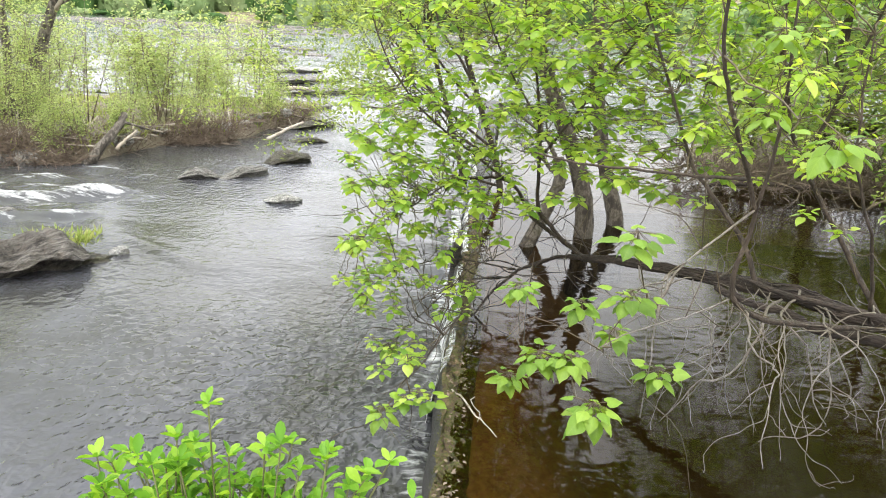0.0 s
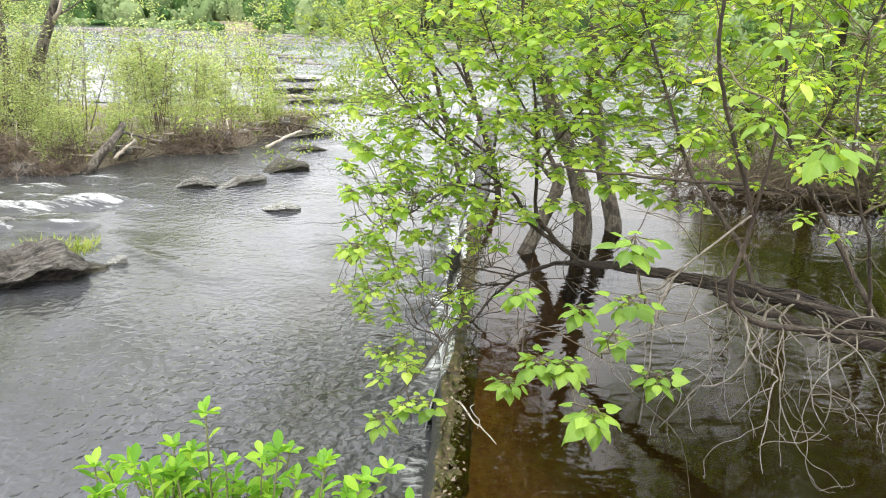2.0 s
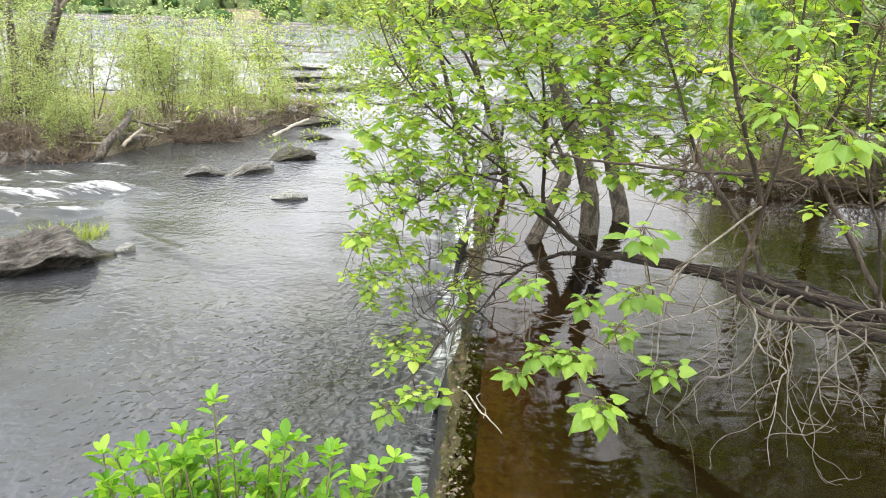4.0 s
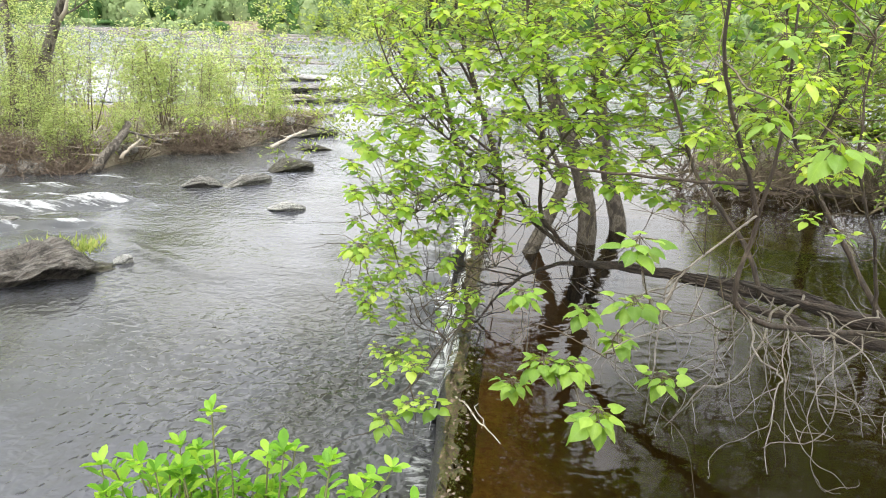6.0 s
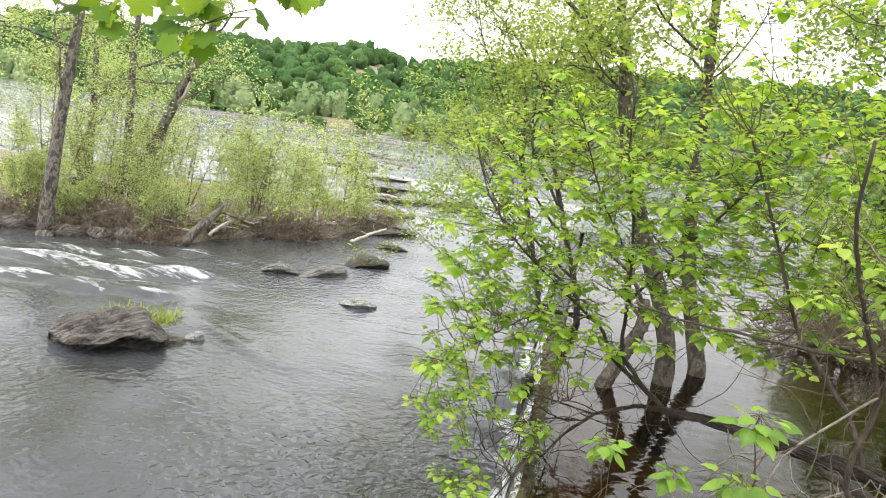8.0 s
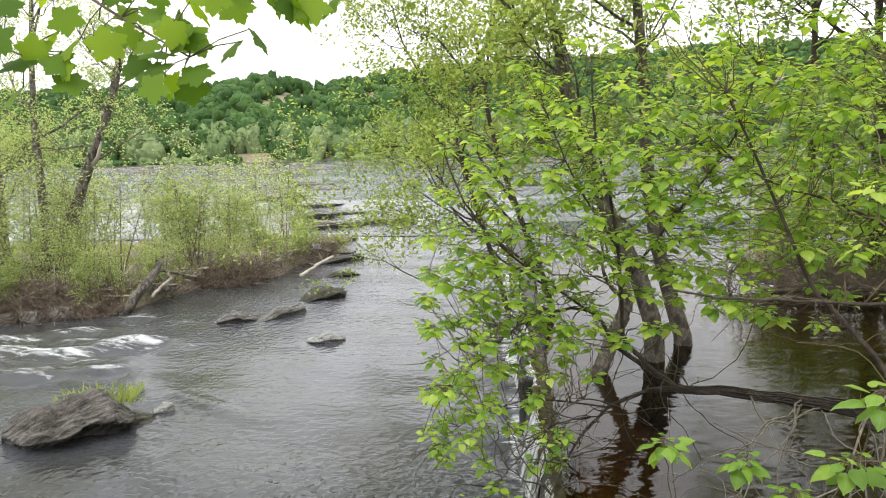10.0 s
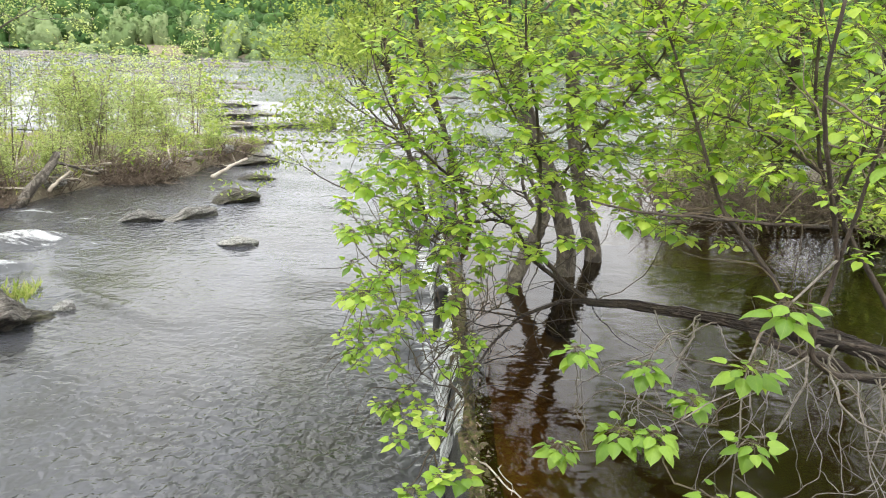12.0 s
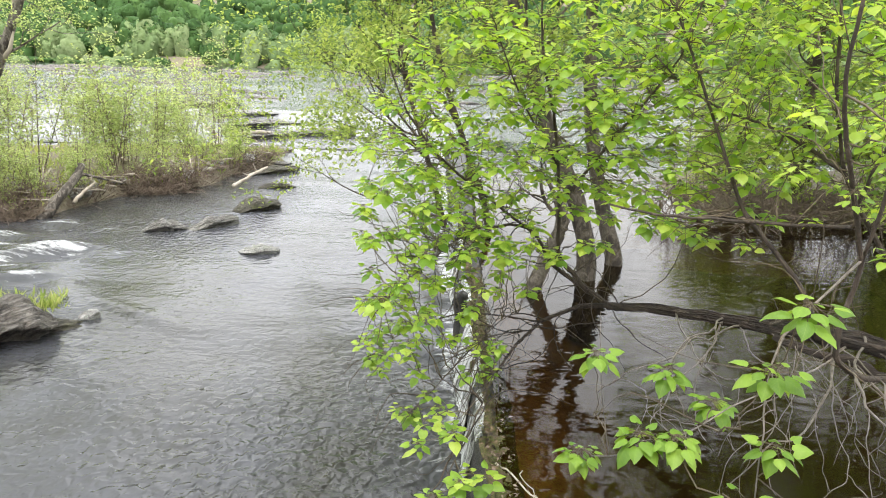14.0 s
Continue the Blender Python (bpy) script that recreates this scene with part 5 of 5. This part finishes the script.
wood("limb", [(3.5, 4.6, 2.2), (3.7, 4.4, 3.2), (3.9, 4.2, 4.3)], 0.028, 0.012, BARK)
wood("limb", [(2.9, 4.3, 4.2), (2.7, 4.7, 4.9), (2.2, 5.0, 5.6)], 0.022, 0.008, BARK)
wood("limb", [(3.9, 4.2, 4.2), (3.8, 4.6, 5.0), (3.4, 5.0, 5.7)], 0.022, 0.008, BARK)
wood("limb", [(3.9, 3.75, 1.1), (3.65, 3.5, 1.8), (3.35, 3.4, 2.5), (3.25, 3.3, 3.3)], 0.028, 0.010, BARK)
wood("limb", [(3.37, 4.62, 2.44), (2.9, 4.9, 2.75), (2.3, 5.2, 3.0), (1.9, 5.3, 3.35)], 0.026, 0.010, BARK)
wood("limb", [(0.27, 6.0, 1.53), (-0.1, 5.4, 1.35), (-0.47, 4.7, 1.16)], 0.018, 0.006, BARK)
wood("limb", [(1.1, 6.15, 0.5), (0.3, 6.0, 0.62), (-0.35, 6.1, 0.35), (-0.76, 6.28, -0.02)], 0.018, 0.006, BARK)
wood("limb", [(0.95, 6.1, 0.4), (0.5, 5.6, 0.5), (0.1, 5.3, 0.2), (-0.24, 5.17, -0.15)], 0.016, 0.006, BARK)
wood("limb", [(0.7, 5.8, 0.1), (0.55, 4.9, 0.4), (0.35, 3.9, 0.42), (0.08, 3.1, 0.32)], 0.014, 0.006, BARK)
wood("limb", [(1.2, 6.2, 0.5), (0.8, 5.7, 0.75), (0.45, 5.3, 0.6), (0.34, 5.1, 0.32)], 0.014, 0.006, BARK)

log = ROUTES[0][0]
bark = Shape()
for i in range(34):
    a = rng.uniform(0, 6.28)
    k0 = rng.integers(4, 26)
    k1 = min(33, k0 + rng.integers(4, 11))
    seg = []
    for k in range(k0, k1 + 1):
        r = (0.097 + (0.045 - 0.097) * k / 33) * rng.uniform(0.94, 1.10)
        a += rng.normal(0, 0.10)
        seg.append(log[k] + np.array([0.6 * math.cos(a) * r, 0.75 * math.cos(a) * r, math.sin(a) * r]))
    tube(bark, seg, rng.uniform(0.006, 0.015), 0.004, 5, rng, 0.4)
part("loose_bark", bark, LOG_BARK, cat, "torn strips of loose bark", kind="stuff")

# dead twigs hanging from the trunk to the water
sh = Shape()
for i in range(30):
    line = ROUTES[(0, 2, 0, 4, 0, 9)[i % 6]][0]
    p = line[rng.integers(len(line) // 4 if i % 6 == 0 else 0, len(line) - 1)]
    if i % 2 == 0:
        p = np.array([rng.uniform(2.3, 4.7), 0, 0])
        k = np.argmin(np.abs(log[:, 0] - p[0]))
        p = log[k] + np.array([0, -0.05, rng.uniform(-0.08, 0.05)])
    if p[0] > 4.9 or p[0] < 2.5 or p[2] > 1.9:
        continue
    d = unit(np.array([rng.normal(-0.1, 0.6), rng.normal(-0.75, 0.45), rng.normal(0.05, 0.3)]))
    ln = [p]
    pull = rng.uniform(0.04, 0.16)
    for k in range(rng.integers(12, 26)):
        d = unit(d + rng.normal(0, 0.22, 3) + np.array([0, 0, -pull]))
        q = ln[-1] + d * rng.uniform(0.05, 0.10)
        if q[2] < -0.05:
            break
        ln.append(q)
    if len(ln) < 5:
        continue
    tube(sh, smooth_line(ln, 2 * len(ln)), rng.uniform(0.004, 0.0085), 0.002, 5)
    for k in range(2):
        q, e, side = ln[rng.integers(1, len(ln))], unit(d + rng.normal(0, 0.9, 3)), []
        for s in range(rng.integers(4, 10)):
            side.append(q)
            e = unit(e + rng.normal(0, 0.3, 3) + np.array([0, 0, -0.07]))
            q = q + e * rng.uniform(0.04, 0.08)
            q[2] = max(q[2], -0.03)
        tube(sh, smooth_line(side, 2 * len(side)), 0.0034, 0.0014, 4)
for i in range(16):
    k = np.argmin(np.abs(log[:, 0] - rng.uniform(2.1, 4.5)))
    q = log[k] + np.array([0, -0.06, rng.uniform(-0.06, 0.06)])
    d = unit(np.array([rng.normal(-0.25, 0.5), rng.normal(-1.0, 0.4), rng.normal(0.1, 0.25)]))
    ln, bow = [q], rng.uniform(0.05, 0.12)
    for k in range(rng.integers(14, 24)):
        d = unit(d + rng.normal(0, 0.25, 3) + np.array([0, 0, -bow]))
        q = q + d * rng.uniform(0.07, 0.12)
        ln.append(q)
        if q[2] < -0.06:
            break
    r = rng.uniform(0.007, 0.0125)
    tube(sh, ln, r, 0.004, 6, rng, 0.3)
    for k in range(4):
        j = rng.integers(2, len(ln))
        q, e, side = ln[j], unit(ln[j] - ln[j - 1] + rng.normal(0, 0.6, 3)), []
        for w in range(rng.integers(5, 11)):
            side.append(q)
            e = unit(e + rng.normal(0, 0.28, 3) + np.array([0, 0, -0.06]))
            q = q + e * rng.uniform(0.05, 0.09)
            q[2] = max(q[2], -0.04)
        tube(sh, smooth_line(side, 2 * len(side)), r * 0.5, 0.0018, 5, rng, 0.2)
part("dead_twig_tangle", sh, DEAD_TWIG, cat, "tangle of bleached dead twigs", kind="stuff")

# living dark twigs that trail from the low limbs over the wall and the shallows
sh = Shape()
for i in range(110):
    line = ROUTES[(1, 10, 11, 21, 22, 23, 24, 25)[i % 8]][0]
    p = line[rng.integers(0, len(line))]
    if p[2] > 1.9:
        continue
    d = unit(np.array([rng.normal(-0.3, 0.6), rng.normal(-0.5, 0.6), rng.normal(0.0, 0.5)]))
    ln = [p]
    pull = rng.uniform(-0.05, 0.14)
    for k in range(rng.integers(7, 18)):
        d = unit(d + rng.normal(0, 0.22, 3) + np.array([0, 0, -pull]))
        q = ln[-1] + d * rng.uniform(0.05, 0.11)
        if q[2] < -0.05 and q[0] > 0.4 or q[2] < LW:
            break
        ln.append(q)
    if len(ln) < 4:
        continue
    tube(sh, smooth_line(ln, 2 * len(ln)), rng.uniform(0.003, 0.009), 0.002, 4)
part("trailing_growth", sh, BARK, cat, "dark bare trailing twigs", kind="stuff")

# leaf whorls: the ones that hang nearest, then those that fill the crown
NEAR_WHORLS = [(1.515, 1.32, 2.40), (1.92, 2.20, 1.30), (1.42, 1.35, 1.50), (1.04, 2.82, 1.56), (2.22, 1.98, 2.92), (1.69, 2.52, 1.40), (1.48, 2.74, 1.50), (1.60, 1.72, 1.97), (1.19, 2.20, 1.35), (1.37, 2.13, 1.38), (1.03, 2.99, 0.78), (2.27, 2.13, 3.30), (2.11, 0.92, 2.92)]
LOW_WHORLS = [(-0.24, 5.17, -0.12), (0.34, 5.10, 0.36), (-0.76, 6.28, -0.02), (0.05, 3.07, 0.34), (-0.47, 4.62, 1.24), (-0.05, 4.3, 0.25), (0.18, 3.6, 0.55), (-0.5, 5.4, 3.36), (-0.25, 5.45, 3.25), (-0.5, 5.6, 2.2), (-0.6, 5.0, 1.7), (-0.35, 5.4, 0.9), (-0.25, 4.9, 0.75), (-0.62, 5.9, 0.5), (0.0, 5.5, 1.6)]
whorls = [(np.array(w), 0.8 if w[2] > 2.8 and w[1] < 3 else 0.97) for w in NEAR_WHORLS + LOW_WHORLS]


def cloud(centre, radii, n, keep=lambda p: True, big=1.0, gap=0.205):
    """Whorls spread through a rounded mass, each keeping its distance from the others."""
    out = tries = 0
    held = np.array([w[0] for w in whorls])
    while out < n and tries < 6000:
        tries += 1
        p = rng.normal(0, 0.55, 3)
        if np.linalg.norm(p) > 1:
            continue
        p = np.array(centre) + p * np.array(radii)
        if keep(p) and np.min(np.linalg.norm(held - p, axis=1)) > gap * big:
            whorls.append((p, big * rng.uniform(0.75, 1.15)))
            held = np.vstack([held, p])
            out += 1


cloud((0.95, 6.0, 2.5), (1.75, 0.95, 1.75), 235, lambda p: p[2] > 0.9 + 0.5 * max(0, p[0] - 0.6))
cloud((-0.1, 5.6, 1.9), (0.8, 0.7, 1.4), 70)
cloud((1.3, 6.2, 3.4), (2.0, 1.0, 1.2), 60)
cloud((-0.42, 4.9, 1.1), (0.40, 0.5, 0.5), 13, big=0.9)
cloud((-0.5, 6.0, 0.45), (0.45, 0.5, 0.55), 9, lambda p: p[2] > -0.15)
cloud((-0.12, 4.7, 0.15), (0.32, 0.9, 0.3), 6, lambda p: p[2] > -0.2)
cloud((0.22, 3.5, 0.35), (0.25, 0.6, 0.2), 3)
cloud((0.35, 5.3, 0.6), (0.35, 0.5, 0.4), 6)
cloud((2.5, 5.2, 3.1), (1.2, 0.9, 1.5), 175)
cloud((3.4, 4.3, 3.5), (1.3, 1.2, 1.6), 120, big=0.8)
cloud((2.9, 4.9, 5.0), (2.0, 1.3, 1.0), 70)
cloud((2.5, 2.7, 3.1), (0.55, 0.8, 0.6), 14, big=0.75)
cloud((3.3, 3.5, 2.5), (0.6, 0.7, 0.6), 12, big=0.75)

every = np.concatenate([r[0] for r in ROUTES[4:]])
owner = [r[3] for r in ROUTES[4:] for q in r[0]]
shoots = Shape()
stock, fol = [], Shape()
for p, scale in whorls:
    gap = np.linalg.norm(every - p + np.array([0, 0, 0.25]), axis=1)
    root, holder = every[np.argmin(gap)], owner[np.argmin(gap)]
    far = np.linalg.norm(root - p)
    mid = (root + p) / 2 + np.array([0, 0, -0.10 * far]) + rng.normal(0, 0.06 * far + 0.01, 3)
    way = smooth_line([root, mid, p], 9)
    way[1:-1] += rng.normal(0, 0.018 * min(1, far), (7, 3))
    tube(shoots, way, 0.0038 + 0.003 * min(far, 1), 0.0025, 4)
    near = len(stock) < 300
    n = rng.integers(15, 21) if near else rng.integers(10, 15)
    a0 = rng.uniform(0, 6.28)
    for k in range(n):
        az = a0 + k * 6.28 * 0.382
        low = k / n
        d = np.array([math.cos(az), math.sin(az), 0.28 - (1.15 if near else 0.95) * low + rng.normal(0, 0.2)])
        out = np.array([math.cos(az), math.sin(az), 0.1]) * (rng.uniform(0.03, 0.12) if near else rng.uniform(0.02, 0.085))
        up = np.array([math.cos(az) * 0.5, math.sin(az) * 0.5, 1.0]) + rng.normal(0, 0.2, 3)
        at = p + out + np.array([0, 0, -0.09 * low])
        stock.append((at, d, up, scale * rng.uniform(0.085, 0.14) * (0.7 + 0.45 * low) * (0.84 if near else 0.80), holder))
        tube(shoots, [p, at], 0.0019, 0.0015, 3)
for i in range(110):
    p = every[rng.integers(len(every))]
    d = np.array([rng.normal(0, 0.5), rng.normal(0, 0.4), rng.normal(0.0, 0.45)])
    tube(shoots, smooth_line([p, p + d * 0.5 + rng.normal(0, 0.08, 3), p + d + np.array([0, 0, -0.1])], 7), 0.0045, 0.0018, 3)
part("shoot_growth", shoots, SHOOT, cat, "thin dark leafy shoots", kind="stuff")
leaf_mesh = []
for k in range(4):
    s = Shape()
    v = np.array(HEART[0]) + np.random.default_rng(k).normal(0, 0.02, (16, 3))
    v[:, 2] -= (0.02 + 0.10 * k) * v[:, 1] ** 2 + 0.10 * k * np.abs(v[:, 0])
    s.add(v, HEART[1])
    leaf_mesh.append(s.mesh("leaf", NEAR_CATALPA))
for i, (at, d, up, size, holder) in enumerate(stock):
    if i < 300:
        side, fwd, nrm = leaf_axes(d[None], up[None])
        m = Matrix([[*(np.array([side[0], fwd[0], nrm[0]])[:, r] * size), at[r]] for r in range(3)] + [[0, 0, 0, 1]])
        ob = new("leaf", leaf_mesh[i % 4])
        ob.parent = holder
        ob.matrix_basis = m
rest = stock[300:]
leaves(fol, HEART, np.array([s[0] for s in rest]), np.array([s[1] for s in rest]), np.array([s[2] for s in rest]), [s[3] for s in rest])
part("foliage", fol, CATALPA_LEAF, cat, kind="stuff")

# ---------------------------------------------------------------- shrub at the foot of the bank, and the branch overhead
shrub = thing("bank_shrub", (0.2, -0.25, 1.15), "bright green oval-leaved shrub on the near bank", "shrub")
TIPS = [(0.12, -0.10, 2.20), (0.02, -0.10, 2.08), (-0.23, -0.10, 1.99), (-0.14, -0.08, 2.00), (0.28, -0.1, 2.08), (0.46, -0.1, 2.06), (0.64, -0.1, 2.07), (0.18, -0.12, 2.05), (0.58, -0.1, 2.02), (-0.02, -0.1, 2.0), (0.38, -0.1, 2.01), (-0.3, -0.1, 1.86), (0.71, -0.1, 1.95)]
kept = []
for tip in TIPS + [tuple(np.array(TIPS[(1, 2, 3, 4, 7, 9, 10, 11, 1, 9, 4, 8, 7, 3, 5)[i % 15]]) + rng.normal(0, 0.06, 3) - np.array([0, 0, 0.07 + 0.16 * rng.random()])) for i in range(75)]:
    tip = np.array(tip)
    tip[0] = max(tip[0], -0.25)
    base = np.array([0.2 + (tip[0] - 0.2) * 0.35, -0.25 + rng.normal(0, 0.05), 1.12])
    line = smooth_line([base, (base + tip) / 2 + rng.normal(0, 0.03, 3), tip], 10)
    s = Shape()
    tube(s, line, 0.006, 0.0025, 5)
    stalk = part("stem", s, RED_TWIG, shrub)
    for k in range(24):
        u = 9 * (0.30 + 0.70 * min(1, k / 18))
        j = min(int(u), 8)
        at = line[j] + (line[j + 1] - line[j]) * (u - j)
        az = k * 2.4 + rng.uniform(-0.4, 0.4)
        d = np.array([math.cos(az), math.sin(az), rng.uniform(0.2, 1.1)])
        kept.append((at, d, np.array([0, 0, 1.0]) + rng.normal(0, 0.3, 3), rng.uniform(0.040, 0.070) * (0.8 if k > 20 else 1), stalk))
oval = Shape()
oval.add(*OVAL)
oval = oval.mesh("leaf", NEAR_SHRUB)
late = Shape()
for i, (at, d, up, size, stalk) in enumerate(kept):
    if i < 280:
        side, fwd, nrm = leaf_axes(d[None], up[None])
        ob = new("leaf", oval)
        ob.parent = stalk
        ob.matrix_basis = Matrix([[*(np.array([side[0], fwd[0], nrm[0]])[:, r] * size), at[r]] for r in range(3)] + [[0, 0, 0, 1]])
late_set = kept[280:]
leaves(late, OVAL, np.array([s[0] for s in late_set]), np.array([s[1] for s in late_set]), np.array([s[2] for s in late_set]), [s[3] for s in late_set])
part("foliage", late, SHRUB_LEAF, shrub, kind="stuff")

plane = tall_tree("plane_tree", [(-5.4, -2.2, 1.55), (-5.3, -2.0, 4.0), (-5.0, -1.6, 7.0), (-4.8, -1.2, 10.0)], 0.26, 0.12,
                  [(0.55, (0.6, 1.0, 0.35), 6.0, 0.09), (0.65, (0.1, 1.0, 0.45), 6.5, 0.09), (0.8, (0.5, 1.0, 0.3), 6.5, 0.08), (0.6, (-0.5, 1.0, 0.4), 6.0, 0.08), (0.9, (-0.2, 1, 0.4), 6.0, 0.07), (0.95, (0.9, 0.6, 0.4), 5.5, 0.07)],
                  "plane tree leaning over the river with broad lobed leaves", KITE, PLANE_LEAF, 0.20, 6, 91, spread=0.3, rise=0.12)
SITES = [(-1.28, 0.72, 3.58), (-1.12, 0.70, 3.60), (-0.97, 0.75, 3.78), (-0.93, 0.72, 3.66), (-0.80, 0.78, 3.74), (-0.72, 0.70, 3.78), (-0.78, 0.72, 3.59), (-0.74, 0.66, 3.56), (-0.84, 0.74, 3.57), (-0.62, 0.8, 3.70), (-0.50, 0.72, 3.80), (-0.42, 0.7, 3.76), (-0.30, 0.75, 3.80), (-0.20, 0.72, 3.82), (-1.16, 0.75, 3.72), (-1.24, 0.7, 3.67)]
twigs = [[(-3.9, 0.6, 7.2), (-2.6, 0.4, 5.2), (-1.7, 0.6, 4.15), (-1.15, 0.7, 3.85), (-0.95, 0.72, 3.72), (-0.75, 0.72, 3.60)], [(-1.9, 0.55, 4.3), (-1.6, 0.65, 3.8), (-1.25, 0.7, 3.62)], [(-1.7, 0.6, 4.15), (-1.0, 0.7, 4.02), (-0.5, 0.72, 3.88), (-0.15, 0.72, 3.84)]]
lines, sprays = [], []
for t in twigs:
    s = Shape()
    line = smooth_line(t, 16)
    tube(s, line, 0.011, 0.003, 6)
    lines.append(line)
    sprays.append(part("twig", s, TWIG, plane))
lines = np.concatenate(lines)
pm = Shape()
pm.add(*PLANE)
pm = pm.mesh("leaf", PLANE_LEAF)
for i in range(60):
    c = np.array(SITES[i % 16]) + (0 if i < 16 else 1) * rng.normal(0, 0.05, 3) + np.array([0, 0, (-0.05, 0.0, -0.02)[i % 3] if i < 24 else 0.07])
    k = np.argmin(np.linalg.norm(lines - c, axis=1))
    root, spray = lines[k], sprays[k // 16]
    s = Shape()
    tube(s, [root, (root + c) / 2 + np.array([0, 0, 0.01]), c], 0.0025, 0.0018, 4)
    part("petiole", s, RED_TWIG, spray)
    d = np.array([rng.normal(0, 0.7), rng.normal(-0.1, 0.5), -rng.uniform(0.3, 1.1)])
    side, fwd, nrm = leaf_axes(d[None], (np.array([rng.normal(0, .4), -0.6, 0.9]))[None])
    size = rng.uniform(0.075, 0.115)
    ob = new("leaf", pm)
    ob.parent = spray
    ob.matrix_basis = Matrix([[*(np.array([side[0], fwd[0], nrm[0]])[:, r] * size), c[r]] for r in range(3)] + [[0, 0, 0, 1]])

# ---------------------------------------------------------------- the far shore
dome = bmesh.new()
bmesh.ops.create_icosphere(dome, subdivisions=3, radius=1)
DOME_V = np.array([v.co[:] for v in dome.verts])
DOME_F = [tuple(v.index for v in f.verts) for f in dome.faces]
dome.free()


def crowns(sh, g, spots, per, card):
    """Tree crowns: lobed masses of leaves under a ragged coat of tufts."""
    per = per // 3
    for x, y, z, r, h in spots:
        lobes = unit(g.normal(0, 1, (9, 3)))
        near = np.max(DOME_V @ lobes.T, axis=1)
        ph = g.uniform(0, 6.28, 3)
        k = 0.60 + 0.48 * near ** 8 + 0.07 * np.sin(DOME_V[:, 0] * 9 + ph[0]) * np.sin(DOME_V[:, 1] * 9 + ph[1]) + 0.16 * g.random(len(DOME_V))
        size = np.array([r, r, h * 0.55])
        at = np.array([x, y, z + h * 0.42])
        sh.add(at + DOME_V * k[:, None] * size, DOME_F)
        v = unit(g.normal(0, 1, (per, 3)))
        v[:, 2] = np.abs(v[:, 2])
        out = 0.70 + 0.48 * np.max(v @ lobes.T, axis=1) ** 8 + 0.10 * g.random(per)
        face = v + g.normal(0, 0.4, (per, 3))
        leaves(sh, TUFT, at + v * out[:, None] * size, np.cross(face, g.normal(0, 1, (per, 3))), face, 0.8 * card * g.uniform(0.5, 1.2, per))


g = np.random.default_rng(9)
hill = Shape()
sp = []
for i in range(1500):
    y = 330 + 360 * g.random() ** 0.8
    x = g.uniform(-0.98, 0.85) * y
    sp.append((x, y, float(land(np.array(x), np.array(y))), g.uniform(4.5, 8), g.uniform(9, 14)))
crowns(hill, g, sp, 150, 1.3)
single("far_hill_woods", hill, FAR_LEAF, "dense green woods on the hill across the river", "woods", kind="stuff")
low = Shape()
sp = []
for i in range(560):
    x = g.uniform(-300, 250)
    y = g.uniform(292, 330)
    sp.append((x, y, float(land(np.array(x), np.array(y))) - 2.5, g.uniform(3, 6), g.uniform(8, 17)))
sp = [c for c in sp if not (-118 < c[0] < -103 and c[1] < 300)]
crowns(low, g, sp[:400], 300, 1.3)
scrub = [(g.uniform(-290, 240), g.uniform(288, 296), -1.6, g.uniform(2, 4.5), g.uniform(2.5, 5.5)) for i in range(260)]
crowns(low, g, [c for c in scrub if not -118 < c[0] < -103], 60, 0.9)
single("far_shore_trees", low, FAR_PALE, "pale green willows along the far shore", "woods", kind="stuff")
low = Shape()
scrub = [(g.uniform(-290, 240), g.uniform(288, 296), -0.6, g.uniform(2, 4.5), g.uniform(2, 4.5)) for i in range(110)]
crowns(low, g, [c for c in scrub if not -118 < c[0] < -103], 60, 0.8)
crowns(low, g, sp[400:], 300, 1.3)
crowns(low, g, [(-118 + 2.6 * i, 304 + (i % 2), -1.6, 3.4, 6.0) for i in range(7)], 120, 0.9)
single("far_shore_bushes", low, FAR_LEAF, "dark green bushes along the far shore", "woods", kind="stuff")
for x, y, r, h in ((-112, 345, 4.5, 12), (-95, 350, 4.0, 11), (-70, 340, 4.0, 9)):
    s = Shape()
    crowns(s, g, [(x, y, float(land(np.array(x), np.array(y))), r, h)], 160, 1.0)
    e = thing("blossom_tree", (x, y, float(land(np.array(x), np.array(y)))), "distant pinkish-grey tree in blossom", "tree", "blossom trees")
    part("crown", s, FAR_BLOSSOM, e)
    s = Shape()
    z = float(land(np.array(x), np.array(y)))
    tube(s, [(x, y, z - 0.5), (x, y, z + h * 0.4)], 0.3, 0.15, 6)
    part("trunk", s, BARK, e)


def block(sh, x0, y0, z0, x1, y1, z1):
    v = [(x, y, z) for z in (z0, z1) for y in (y0, y1) for x in (x0, x1)]
    sh.add(v, [(0, 2, 3, 1), (4, 5, 7, 6), (0, 1, 5, 4), (2, 6, 7, 3), (0, 4, 6, 2), (1, 3, 7, 5)])


shed = thing("far_shed", (-110, 297, 0), "small white and red-brown shed on the far shore", "shed")
s = Shape()
block(s, -115, 296, -0.5, -110.5, 299, 2.0)
part("white_wall", s, WHITE_WALL, shed, smooth=False)
for i in range(7):
    s = Shape()
    block(s, -110.3 + i * 0.9, 296, -0.5, -109.6 + i * 0.9, 296.3, 2.6 + 0.2 * (i % 2))
    part("board", s, RUST, shed, smooth=False)
s = Shape()
block(s, -115.3, 295.8, 2.0, -110.2, 299.3, 2.25)
part("roof", s, WHITE_WALL, shed, smooth=False)
